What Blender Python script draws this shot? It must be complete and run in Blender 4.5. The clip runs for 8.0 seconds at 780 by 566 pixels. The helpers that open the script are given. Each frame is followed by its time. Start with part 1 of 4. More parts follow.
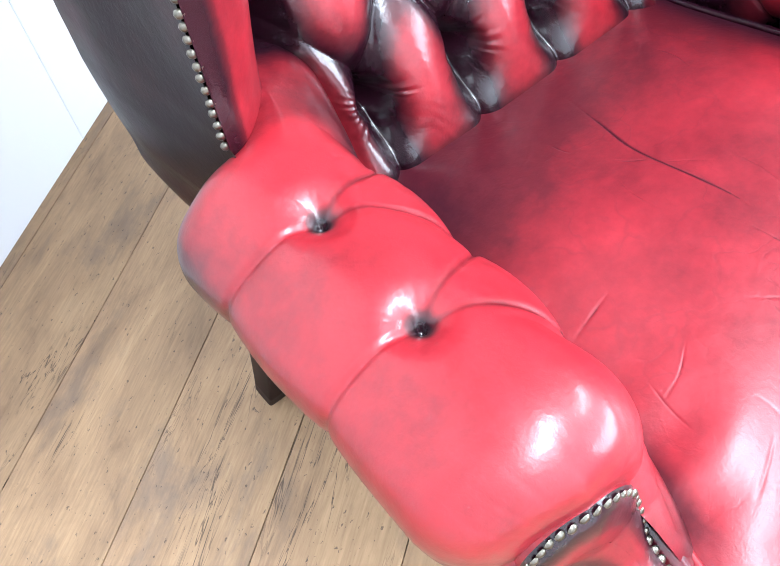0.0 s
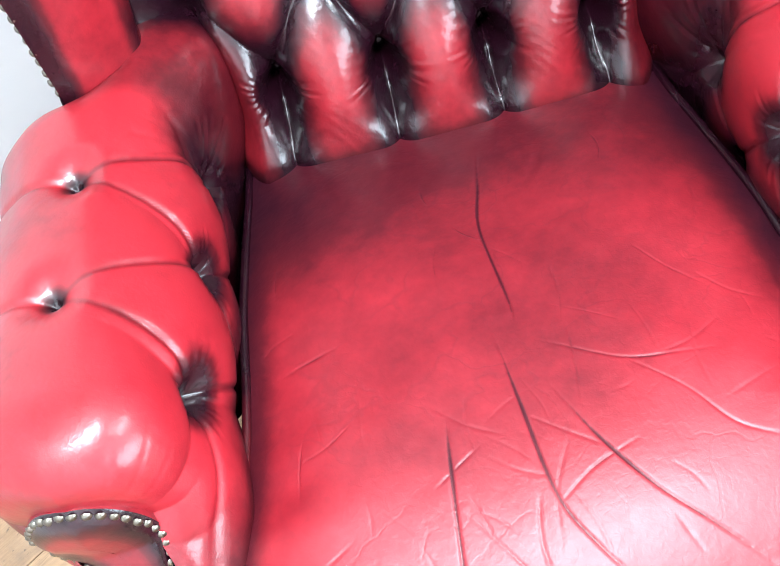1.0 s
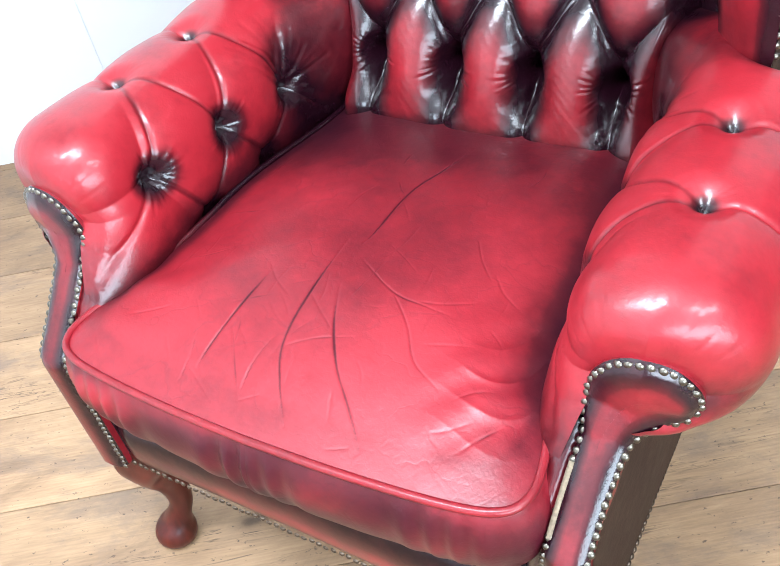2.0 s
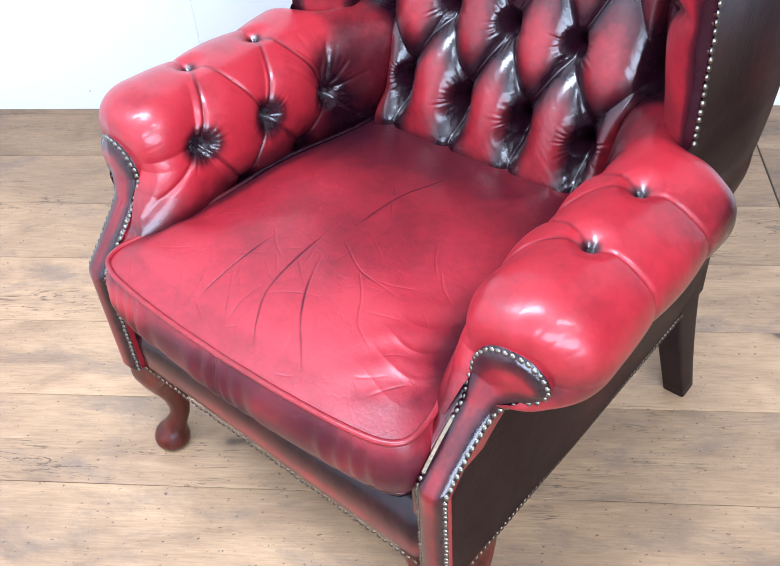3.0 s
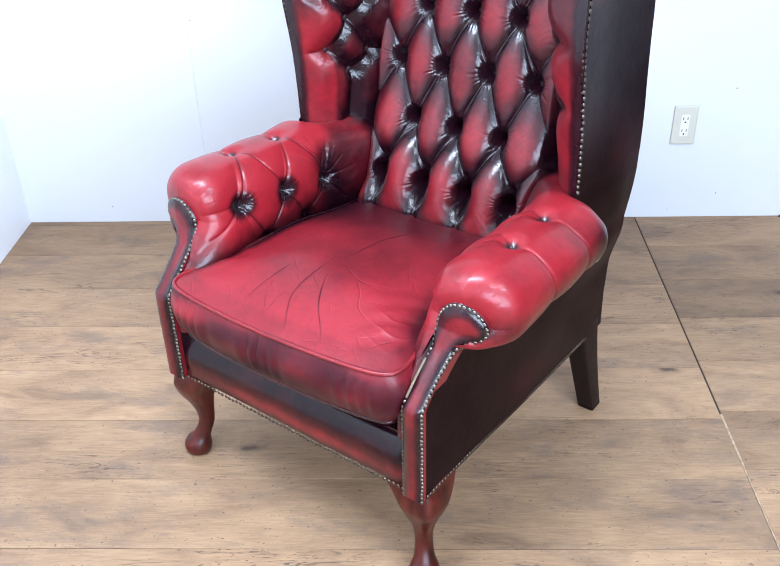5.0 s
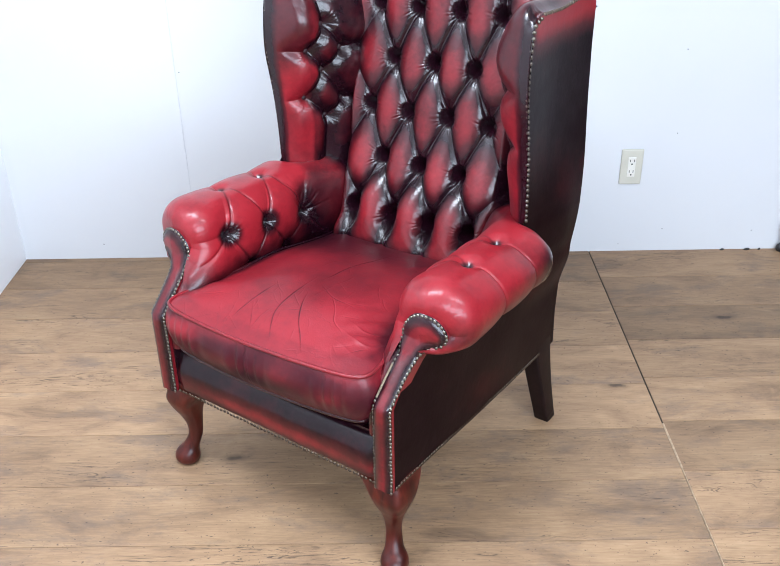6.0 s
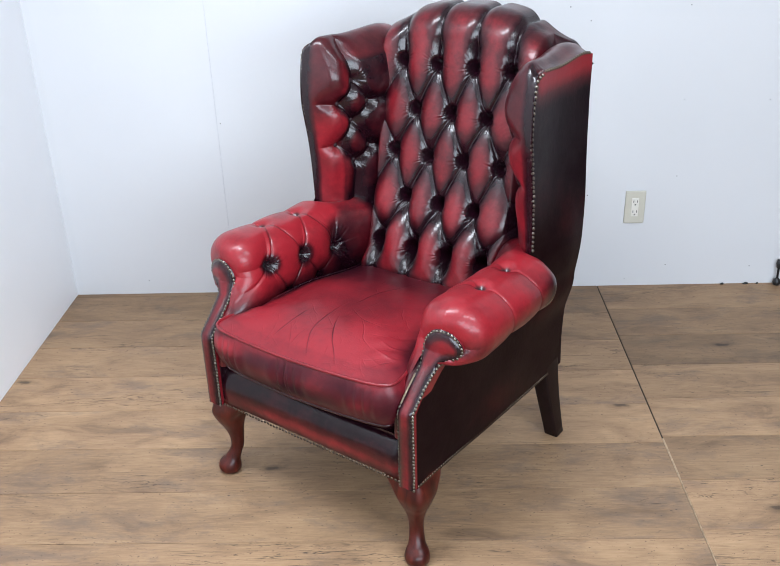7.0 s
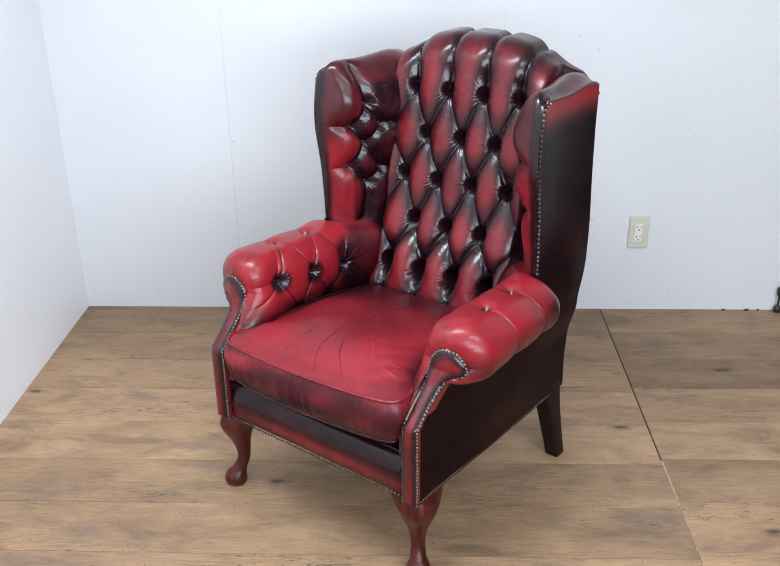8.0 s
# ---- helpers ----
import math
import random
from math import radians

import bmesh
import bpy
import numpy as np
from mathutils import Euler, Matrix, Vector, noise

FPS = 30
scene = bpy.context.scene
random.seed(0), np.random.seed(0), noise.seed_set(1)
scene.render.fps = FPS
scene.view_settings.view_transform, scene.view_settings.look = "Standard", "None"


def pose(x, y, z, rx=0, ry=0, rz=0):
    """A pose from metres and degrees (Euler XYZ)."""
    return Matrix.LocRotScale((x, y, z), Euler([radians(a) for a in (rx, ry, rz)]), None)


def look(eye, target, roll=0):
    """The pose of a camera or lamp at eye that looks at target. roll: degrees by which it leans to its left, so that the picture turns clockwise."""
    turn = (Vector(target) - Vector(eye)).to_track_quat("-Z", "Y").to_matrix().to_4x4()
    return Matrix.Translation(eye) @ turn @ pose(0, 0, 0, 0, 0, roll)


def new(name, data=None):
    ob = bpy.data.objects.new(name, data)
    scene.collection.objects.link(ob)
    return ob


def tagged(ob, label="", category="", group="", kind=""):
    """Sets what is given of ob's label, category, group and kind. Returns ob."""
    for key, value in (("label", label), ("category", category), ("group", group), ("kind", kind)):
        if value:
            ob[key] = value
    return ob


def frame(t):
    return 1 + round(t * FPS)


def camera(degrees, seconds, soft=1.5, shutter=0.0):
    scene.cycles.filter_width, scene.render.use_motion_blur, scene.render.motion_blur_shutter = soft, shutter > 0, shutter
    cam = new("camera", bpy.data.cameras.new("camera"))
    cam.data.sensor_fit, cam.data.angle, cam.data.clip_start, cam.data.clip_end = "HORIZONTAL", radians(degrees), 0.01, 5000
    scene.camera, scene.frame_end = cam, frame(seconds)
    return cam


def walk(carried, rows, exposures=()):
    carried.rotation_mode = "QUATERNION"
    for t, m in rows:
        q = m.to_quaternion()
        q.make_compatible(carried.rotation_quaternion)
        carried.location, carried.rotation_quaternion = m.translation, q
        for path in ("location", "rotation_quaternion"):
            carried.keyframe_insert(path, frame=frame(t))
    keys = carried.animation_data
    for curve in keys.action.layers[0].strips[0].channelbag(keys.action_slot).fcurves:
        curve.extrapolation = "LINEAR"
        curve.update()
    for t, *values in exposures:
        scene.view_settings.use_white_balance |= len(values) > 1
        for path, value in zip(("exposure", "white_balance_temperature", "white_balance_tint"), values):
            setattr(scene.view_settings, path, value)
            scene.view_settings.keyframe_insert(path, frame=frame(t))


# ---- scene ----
# ---- camera ----
cam = camera(46.78, 8.0, 1.0)
START = [
    (0, (-0.5, -0.039, 1.094), (0.102, 1.007, -0.501), -11.2),
    (0.2, (-0.444, -0.112, 1.107), (-0.014, 1.012, -0.49), -12.0),
    (0.5, (-0.349, -0.158, 1.14), (-0.045, 0.949, -0.498), -10.5),
    (0.8, (-0.193, -0.184, 1.079), (-0.05, 1.021, -0.51), -13.5),
    (1, (-0.07, -0.187, 1.09), (-0.133, 1.036, -0.491), -15.9),
    (1.2, (0.027, -0.198, 1.101), (-0.164, 1.033, -0.464), -15.6),
    (1.5, (0.168, -0.233, 1.105), (-0.339, 0.968, -0.411), -19.1),
    (1.7, (0.292, -0.293, 1.094), (-0.454, 0.902, -0.325), -17.9),
]
PATH = [
    (2.8, 0.6124, -0.4053, 1.2430, 46.59, 4.08, 37.28),
    (3.0, 0.6525, -0.4344, 1.2538, 46.76, 3.14, 39.83),
    (3.5, 0.8317, -0.5527, 1.2930, 48.59, 2.17, 43.51),
    (4.0, 0.8787, -0.6449, 1.3118, 50.93, 2.16, 44.32),
    (4.5, 0.9135, -0.7573, 1.3335, 55.58, 2.24, 42.11),
    (4.7, 0.9275, -0.8277, 1.3495, 56.33, 1.29, 38.99),
    (5.8, 1.0465, -1.0345, 1.3958, 60.08, 0.88, 35.21),
    (6.0, 1.0850, -1.0744, 1.4195, 60.89, 0.85, 35.20),
    (6.5, 1.1583, -1.1790, 1.4380, 63.08, 1.26, 35.67),
    (7.0, 1.2233, -1.2727, 1.4851, 64.03, 1.59, 36.35),
    (7.5, 1.2418, -1.3073, 1.4990, 65.06, 1.14, 36.82),
    (8.0, 1.2436, -1.3147, 1.5132, 65.13, 0.51, 37.13),
]
EXPOSURE = [
    (0.0, 0.98, 5900, 6), (0.5, 0.66, 5800, 6), (1.0, 0.78, 6100, 5), (1.5, 0.60, 6100, 4), (3.0, 0.36, 5550, 10),
    (4.5, 0.08, 5550, 10), (6.0, -0.24, 6000, 10), (7.0, -0.58, 6250, 10), (8.0, -0.62, 6350, 10),
]
walk(cam, [(t, look(eye, target, roll)) for t, eye, target, roll in START] + [(t, pose(x, y, z, rx, ry, rz)) for t, x, y, z, rx, ry, rz in PATH], EXPOSURE)

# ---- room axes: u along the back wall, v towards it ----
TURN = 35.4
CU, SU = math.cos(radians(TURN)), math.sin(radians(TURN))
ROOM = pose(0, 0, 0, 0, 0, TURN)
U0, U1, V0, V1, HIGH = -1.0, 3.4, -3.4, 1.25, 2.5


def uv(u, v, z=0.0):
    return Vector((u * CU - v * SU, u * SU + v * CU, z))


# ---- world and lamps ----
world = bpy.data.worlds.new("world")
scene.world = world
world.use_nodes = True
wn = world.node_tree
sky = wn.nodes.new("ShaderNodeTexSky")
sky.sky_type, sky.sun_disc = "NISHITA", False
sky.sun_elevation, sky.sun_rotation = radians(35), radians(120)
wn.links.new(sky.outputs["Color"], wn.nodes["Background"].inputs["Color"])
wn.nodes["Background"].inputs["Strength"].default_value = 0.1


def area(name, m, sx, sy, watts, colour):
    data = bpy.data.lights.new(name, "AREA")
    data.shape, data.size, data.size_y, data.energy, data.color = "RECTANGLE", sx, sy, watts, colour
    ob = new(name, data)
    ob.matrix_world = m
    return ob


# daylight in the wide window of the front wall
area("front_daylight", ROOM @ pose(1.35, V0 + 0.03, 1.5, 90, 0, 0), 3.3, 1.4, 190, (0.82, 0.91, 1.0))
# unseen tube lights assumed under the ceiling, the second added as fill
TUBES = ((-0.3, -0.4, 66), (1.5, -1.3, 42))
for tube_u, tube_v, watts in TUBES:
    area("fill_tube", ROOM @ pose(tube_u, tube_v, HIGH - 0.09, 0, 0, 0), 1.25, 0.28, watts, (0.88, 0.94, 1.0))

# ---- materials ----


def shader(name):
    m = bpy.data.materials.new(name)
    m.use_nodes = True
    nt = m.node_tree
    return m, nt, nt.nodes["Principled BSDF"]


def node(nt, kind, links=(), **values):
    n = nt.nodes.new(kind)
    for k, v in values.items():
        if k in n.inputs:
            n.inputs[k].default_value = v
    for k, source in links:
        nt.links.new(source, n.inputs[k])
    return n


def ramp(nt, fac, stops):
    r = nt.nodes.new("ShaderNodeValToRGB")
    e = r.color_ramp.elements
    while len(e) < len(stops):
        e.new(0.5)
    for k, (p, c) in zip(e, stops):
        k.position, k.color = p, (*c, 1) if len(c) == 3 else c
    nt.links.new(fac, r.inputs["Fac"])
    return r


def mixcol(nt, fac, a, b, blend="MIX"):
    m = nt.nodes.new("ShaderNodeMix")
    m.data_type, m.blend_type = "RGBA", blend
    for slot, v in ((0, fac), (6, a), (7, b)):
        if isinstance(v, (int, float)):
            m.inputs[slot].default_value = v
        elif isinstance(v, tuple):
            m.inputs[slot].default_value = (*v, 1)
        else:
            nt.links.new(v, m.inputs[slot])
    return m.outputs[2]


def calc(nt, op, a, b=0.0, c=0.0):
    m = nt.nodes.new("ShaderNodeMath")
    m.operation = op
    for k, v in enumerate((a, b, c)):
        if isinstance(v, (int, float)):
            m.inputs[k].default_value = v
        else:
            nt.links.new(v, m.inputs[k])
    return m.outputs[0]


def leather(name, red, deep, rough=0.40, grain=0.14, coat=0.9, cracks=0.0, gloss=0.42, mottle=1.0):
    """Hand-rubbed antique leather: red where the dark top dye has been rubbed off (point attribute 'rub', in places
    with painted shade).
    """
    m, nt, bs = shader(name)
    co = node(nt, "ShaderNodeTexCoord").outputs["Object"]
    big = node(nt, "ShaderNodeTexNoise", [("Vector", co)], Scale=14.0, Detail=4.0, Roughness=0.6).outputs["Fac"]
    mid = node(nt, "ShaderNodeTexNoise", [("Vector", co)], Scale=70.0, Detail=5.0, Roughness=0.65).outputs["Fac"]
    att = nt.nodes.new("ShaderNodeAttribute")
    att.attribute_name = "rub"
    wob = calc(nt, "ADD", calc(nt, "MULTIPLY", calc(nt, "SUBTRACT", big, 0.5), 0.55 * mottle), calc(nt, "MULTIPLY", calc(nt, "SUBTRACT", mid, 0.5), 0.3 * mottle))
    rub = calc(nt, "ADD", att.outputs["Fac"], wob)
    darker = []
    half = tuple(0.22 * r + 0.6 * d for r, d in zip(red, deep))
    col = ramp(nt, rub, [(0.10, deep), (0.50, half), (0.95, red)]).outputs["Color"]
    pores = node(nt, "ShaderNodeTexNoise", [("Vector", co)], Scale=700.0, Detail=1.0).outputs["Fac"]
    fold = node(nt, "ShaderNodeTexNoise", [("Vector", co)], Scale=190.0, Detail=3.0, Distortion=0.8).outputs["Fac"]
    worn = calc(nt, "MINIMUM", calc(nt, "MAXIMUM", rub, 0.0), 1.0)
    rel = calc(nt, "MULTIPLY", calc(nt, "ADD", calc(nt, "MULTIPLY", pores, 0.15), fold), calc(nt, "MULTIPLY_ADD", worn, -1.2, 2.2))
    bump = node(nt, "ShaderNodeBump", [("Height", rel)], Strength=grain, Distance=0.0010)
    uneven = node(nt, "ShaderNodeTexNoise", [("Vector", co)], Scale=48.0, Detail=4.0, Roughness=0.6).outputs["Fac"]
    last = node(nt, "ShaderNodeBump", [("Height", uneven), ("Normal", bump.outputs["Normal"])], Strength=0.12, Distance=0.003)
    if cracks:
        warp = node(nt, "ShaderNodeTexNoise", [("Vector", co)], Scale=18.0, Detail=3.0).outputs["Color"]
        bent = mixcol(nt, 0.09, co, warp)
        for scale, depth in ((15.0, 1.0), (38.0, 0.5)):
            vo = nt.nodes.new("ShaderNodeTexVoronoi")
            vo.feature = "DISTANCE_TO_EDGE"
            vo.inputs["Scale"].default_value = scale
            nt.links.new(bent, vo.inputs["Vector"])
            line = ramp(nt, vo.outputs["Distance"], [(0.0, (0, 0, 0)), (0.035, (1, 1, 1))]).outputs["Color"]
            gate = ramp(nt, big if scale < 20 else mid, [(0.42, (1, 1, 1)), (0.6, (0, 0, 0))]).outputs["Color"]
            lift = calc(nt, "MAXIMUM", line, gate)
            darker.append((lift, depth))
            last = node(nt, "ShaderNodeBump", [("Height", lift), ("Normal", last.outputs["Normal"])], Strength=cracks * depth, Distance=0.0012)
    for lift, depth in darker:
        col = mixcol(nt, calc(nt, "MULTIPLY", calc(nt, "SUBTRACT", 1.0, lift), 0.16 * depth), col, deep)
    nt.links.new(col, bs.inputs["Base Color"])
    nt.links.new(last.outputs["Normal"], bs.inputs["Normal"])
    nt.links.new(last.outputs["Normal"], bs.inputs["Coat Normal"])
    ro = calc(nt, "MULTIPLY_ADD", mid, 0.16, rough - 0.08)
    nt.links.new(ro, bs.inputs["Roughness"])
    nt.links.new(calc(nt, "MULTIPLY_ADD", worn, 0.85 * gloss, 0.15 * gloss), bs.inputs["Specular IOR Level"])
    nt.links.new(calc(nt, "MULTIPLY", calc(nt, "MULTIPLY_ADD", worn, -0.78, 1.0), coat), bs.inputs["Coat Weight"])
    bs.inputs["Coat Roughness"].default_value = 0.18
    bs.inputs["Coat IOR"].default_value = 1.54
    return m


RED, DEEP = (0.275, 0.0105, 0.018), (0.009, 0.0012, 0.0038)
LEATHER = leather("oxblood_leather", RED, DEEP)
SEAT_LEATHER = leather("worn_seat_leather", (0.265, 0.0105, 0.019), (0.026, 0.004, 0.009), 0.42, 0.14, 0.15, 0.08, 0.52, 0.85)
RAIL_LEATHER = leather("rail_leather", RED, DEEP, 0.36, 0.04, 0.6)
DARK_LEATHER = leather("dark_leather", (0.10, 0.006, 0.012), (0.016, 0.0028, 0.006), 0.36)


def plain(name, colour, rough, metal=0.0, vary=0.25, scale=60.0, bump=0.1):
    m, nt, bs = shader(name)
    co = node(nt, "ShaderNodeTexCoord").outputs["Object"]
    no = node(nt, "ShaderNodeTexNoise", [("Vector", co)], Scale=scale, Detail=4.0).outputs["Fac"]
    lo, hi = tuple(c * (1 - vary) for c in colour), tuple(min(1, c * (1 + vary)) for c in colour)
    nt.links.new(ramp(nt, no, [(0.3, lo), (0.7, hi)]).outputs["Color"], bs.inputs["Base Color"])
    bs.inputs["Roughness"].default_value, bs.inputs["Metallic"].default_value = rough, metal
    b = node(nt, "ShaderNodeBump", [("Height", no)], Strength=bump, Distance=0.001)
    nt.links.new(b.outputs["Normal"], bs.inputs["Normal"])
    return m


NAIL = plain("aged_brass", (0.15, 0.135, 0.11), 0.3, 0.95, 0.35, 300.0)
NAIL_DARK = plain("tarnished_brass", (0.10, 0.075, 0.055), 0.4, 0.9, 0.5, 300.0)
BUTTON = plain("button_leather", (0.022, 0.005, 0.008), 0.55, 0.0, 0.3, 200.0)
FABRIC = plain("bare_fabric", (0.17, 0.13, 0.085), 0.8, 0.0, 0.35, 250.0, 0.3)
BLACK = plain("black_plastic", (0.012, 0.012, 0.013), 0.4)
IVORY = plain("ivory_plastic", (0.56, 0.54, 0.46), 0.4, 0.0, 0.04, 20.0, 0.0)
SOCKET = plain("socket_plastic", (0.74, 0.72, 0.66), 0.35, 0.0, 0.03, 20.0, 0.0)
BRASS = plain("brass_strip", (0.42, 0.30, 0.19), 0.5, 0.0, 0.3, 80.0)


def mahogany():
    m, nt, bs = shader("mahogany")
    co = node(nt, "ShaderNodeTexCoord").outputs["Object"]
    mp = node(nt, "ShaderNodeMapping", [("Vector", co)])
    mp.inputs["Scale"].default_value = (60, 60, 9)
    no = node(nt, "ShaderNodeTexNoise", [("Vector", mp.outputs["Vector"])], Scale=1.0, Detail=6.0, Distortion=0.6).outputs["Fac"]
    col = ramp(nt, no, [(0.25, (0.020, 0.003, 0.0022)), (0.55, (0.062, 0.008, 0.005)), (0.8, (0.11, 0.016, 0.009))])
    nt.links.new(col.outputs["Color"], bs.inputs["Base Color"])
    bs.inputs["Roughness"].default_value = 0.33
    bs.inputs["Specular IOR Level"].default_value = 0.35
    b = node(nt, "ShaderNodeBump", [("Height", no)], Strength=0.12, Distance=0.001)
    nt.links.new(b.outputs["Normal"], bs.inputs["Normal"])
    return m


WOOD = mahogany()


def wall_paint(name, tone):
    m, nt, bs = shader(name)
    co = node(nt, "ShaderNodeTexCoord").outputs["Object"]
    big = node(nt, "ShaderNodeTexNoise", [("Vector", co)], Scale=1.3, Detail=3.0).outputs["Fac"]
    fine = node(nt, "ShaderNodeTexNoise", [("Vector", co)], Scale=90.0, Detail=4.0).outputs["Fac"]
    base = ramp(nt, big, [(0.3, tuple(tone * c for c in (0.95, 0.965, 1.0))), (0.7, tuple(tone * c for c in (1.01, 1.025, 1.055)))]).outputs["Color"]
    spots = node(nt, "ShaderNodeTexVoronoi", [("Vector", co)], Scale=4.2).outputs["Distance"]
    dot = ramp(nt, spots, [(0.0, (1, 1, 1)), (0.012, (1, 1, 1)), (0.02, (0, 0, 0))]).outputs["Color"]
    col = mixcol(nt, dot, base, (0.30, 0.30, 0.32))
    nt.links.new(col, bs.inputs["Base Color"])
    bs.inputs["Roughness"].default_value = 0.42
    b = node(nt, "ShaderNodeBump", [("Height", fine)], Strength=0.06, Distance=0.002)
    nt.links.new(b.outputs["Normal"], bs.inputs["Normal"])
    return m


# side wall tone raised past the back wall's to stand in for light
WALL, SIDE_WALL = wall_paint("white_wall_panel", 0.665), wall_paint("brightened_side_wall", 0.90)
# dark tone for the unseen walls, so the leather reflects little there
DARK_WALL = plain("dark_unseen_wall", (0.045, 0.035, 0.028), 0.7, 0.0, 0.2, 6.0)
CEILING = plain("ceiling_paint", (0.70, 0.70, 0.71), 0.7, 0.0, 0.03, 8.0)


def oak():
    """Weathered knotty oak boards, the grain along each board's own x."""
    m, nt, bs = shader("weathered_oak")
    co = node(nt, "ShaderNodeTexCoord").outputs["Object"]
    rnd = nt.nodes.new("ShaderNodeObjectInfo").outputs["Random"]
    off = node(nt, "ShaderNodeCombineXYZ", [("X", calc(nt, "MULTIPLY", rnd, 37.0)), ("Y", calc(nt, "MULTIPLY", rnd, 91.0)), ("Z", calc(nt, "MULTIPLY", rnd, 13.0))])
    add = nt.nodes.new("ShaderNodeVectorMath")
    nt.links.new(co, add.inputs[0])
    nt.links.new(off.outputs[0], add.inputs[1])
    p = add.outputs[0]

    def stretched(sx, sy, **kw):
        mp = node(nt, "ShaderNodeMapping", [("Vector", p)])
        mp.inputs["Scale"].default_value = (sx, sy, 1)
        return node(nt, "ShaderNodeTexNoise", [("Vector", mp.outputs["Vector"])], **kw).outputs["Fac"]

    def mask(fac, lo, hi):
        return ramp(nt, fac, [(lo, (0, 0, 0)), (hi, (1, 1, 1))]).outputs["Color"]

    patch = stretched(4.2, 10.0, Scale=1.0, Detail=9.0, Roughness=0.68, Distortion=0.6)
    grain = stretched(7.0, 60.0, Scale=1.0, Detail=7.0, Roughness=0.7, Distortion=0.6)
    fibre = stretched(22.0, 330.0, Scale=1.0, Detail=3.0)
    base = ramp(nt, patch, [(0.30, (0.22, 0.14, 0.085)), (0.43, (0.34, 0.217, 0.128)), (0.58, (0.42, 0.272, 0.158)), (0.75, (0.48, 0.325, 0.195))]).outputs["Color"]
    col = mixcol(nt, 1.0, base, ramp(nt, grain, [(0.3, (0.87, 0.86, 0.85)), (0.55, (1.0, 1.0, 1.0)), (0.7, (1.04, 1.04, 1.04))]).outputs["Color"], "MULTIPLY")
    col = mixcol(nt, 1.0, col, ramp(nt, fibre, [(0.3, (0.86, 0.86, 0.86)), (0.7, (1.08, 1.08, 1.08))]).outputs["Color"], "MULTIPLY")
    # grey-brown smoky stains, mostly broken by the grain
    smoke = stretched(3.6, 8.0, Scale=1.0, Detail=8.0, Roughness=0.72, Distortion=0.4)
    col = mixcol(nt, calc(nt, "MULTIPLY", mask(smoke, 0.52, 0.66), 0.62), col, (0.17, 0.125, 0.10))
    # thin cracks along the grain, in places only
    ridge = stretched(3.2, 38.0, Scale=1.0, Detail=4.0, Roughness=0.6, Distortion=1.2)
    thin = ramp(nt, ridge, [(0.484, (0, 0, 0)), (0.496, (1, 1, 1)), (0.504, (1, 1, 1)), (0.516, (0, 0, 0))]).outputs["Color"]
    where = mask(stretched(2.1, 6.0, Scale=1.0, Detail=4.0, Roughness=0.6), 0.54, 0.62)
    col = mixcol(nt, calc(nt, "MULTIPLY", calc(nt, "MULTIPLY", thin, where), 0.78), col, (0.05, 0.034, 0.026))
    # pits and specks
    pit = stretched(95.0, 170.0, Scale=1.0, Detail=3.0, Roughness=0.6)
    col = mixcol(nt, calc(nt, "MULTIPLY", mask(pit, 0.655, 0.70), 0.75), col, (0.08, 0.055, 0.042))
    # knots with a dark heart
    mp = node(nt, "ShaderNodeMapping", [("Vector", p)])
    mp.inputs["Scale"].default_value = (2.6, 6.5, 1)
    wobble = node(nt, "ShaderNodeTexNoise", [("Vector", p)], Scale=30.0, Detail=3.0).outputs["Color"]
    bent = mixcol(nt, 0.10, mp.outputs["Vector"], wobble)
    knot = node(nt, "ShaderNodeTexVoronoi", [("Vector", bent)], Scale=1.0).outputs["Distance"]
    k = ramp(nt, knot, [(0.0, (1, 1, 1)), (0.035, (0.9, 0.9, 0.9)), (0.06, (0.35, 0.35, 0.35)), (0.12, (0, 0, 0))]).outputs["Color"]
    col = mixcol(nt, calc(nt, "MULTIPLY", k, 0.85), col, (0.04, 0.027, 0.02))
    val = calc(nt, "MULTIPLY_ADD", rnd, 0.48, 0.60)
    hs = node(nt, "ShaderNodeHueSaturation", [("Color", col), ("Value", val)], Saturation=1.03)
    nt.links.new(hs.outputs["Color"], bs.inputs["Base Color"])
    nt.links.new(calc(nt, "MULTIPLY_ADD", grain, 0.25, 0.40), bs.inputs["Roughness"])
    bs.inputs["Specular IOR Level"].default_value = 0.35
    b = node(nt, "ShaderNodeBump", [("Height", calc(nt, "ADD", grain, calc(nt, "MULTIPLY", fibre, 0.5)))], Strength=0.2, Distance=0.0015)
    nt.links.new(b.outputs["Normal"], bs.inputs["Normal"])
    return m


OAK = oak()

# ---- mesh helpers ----


def link_part(name, mesh, material, parent=None, label=""):
    if material is not None and not mesh.materials:
        mesh.materials.append(material)
    ob = new(name, mesh)
    ob.parent = parent
    return tagged(ob, label) if label else ob


def part(name, bm, material, parent=None, label=""):
    """One bmesh as one mesh object, smooth, under a thing or a part."""
    mesh = bpy.data.meshes.new(name)
    bm.normal_update()
    bm.to_mesh(mesh)
    bm.free()
    return link_part(name, mesh, material, parent, label)


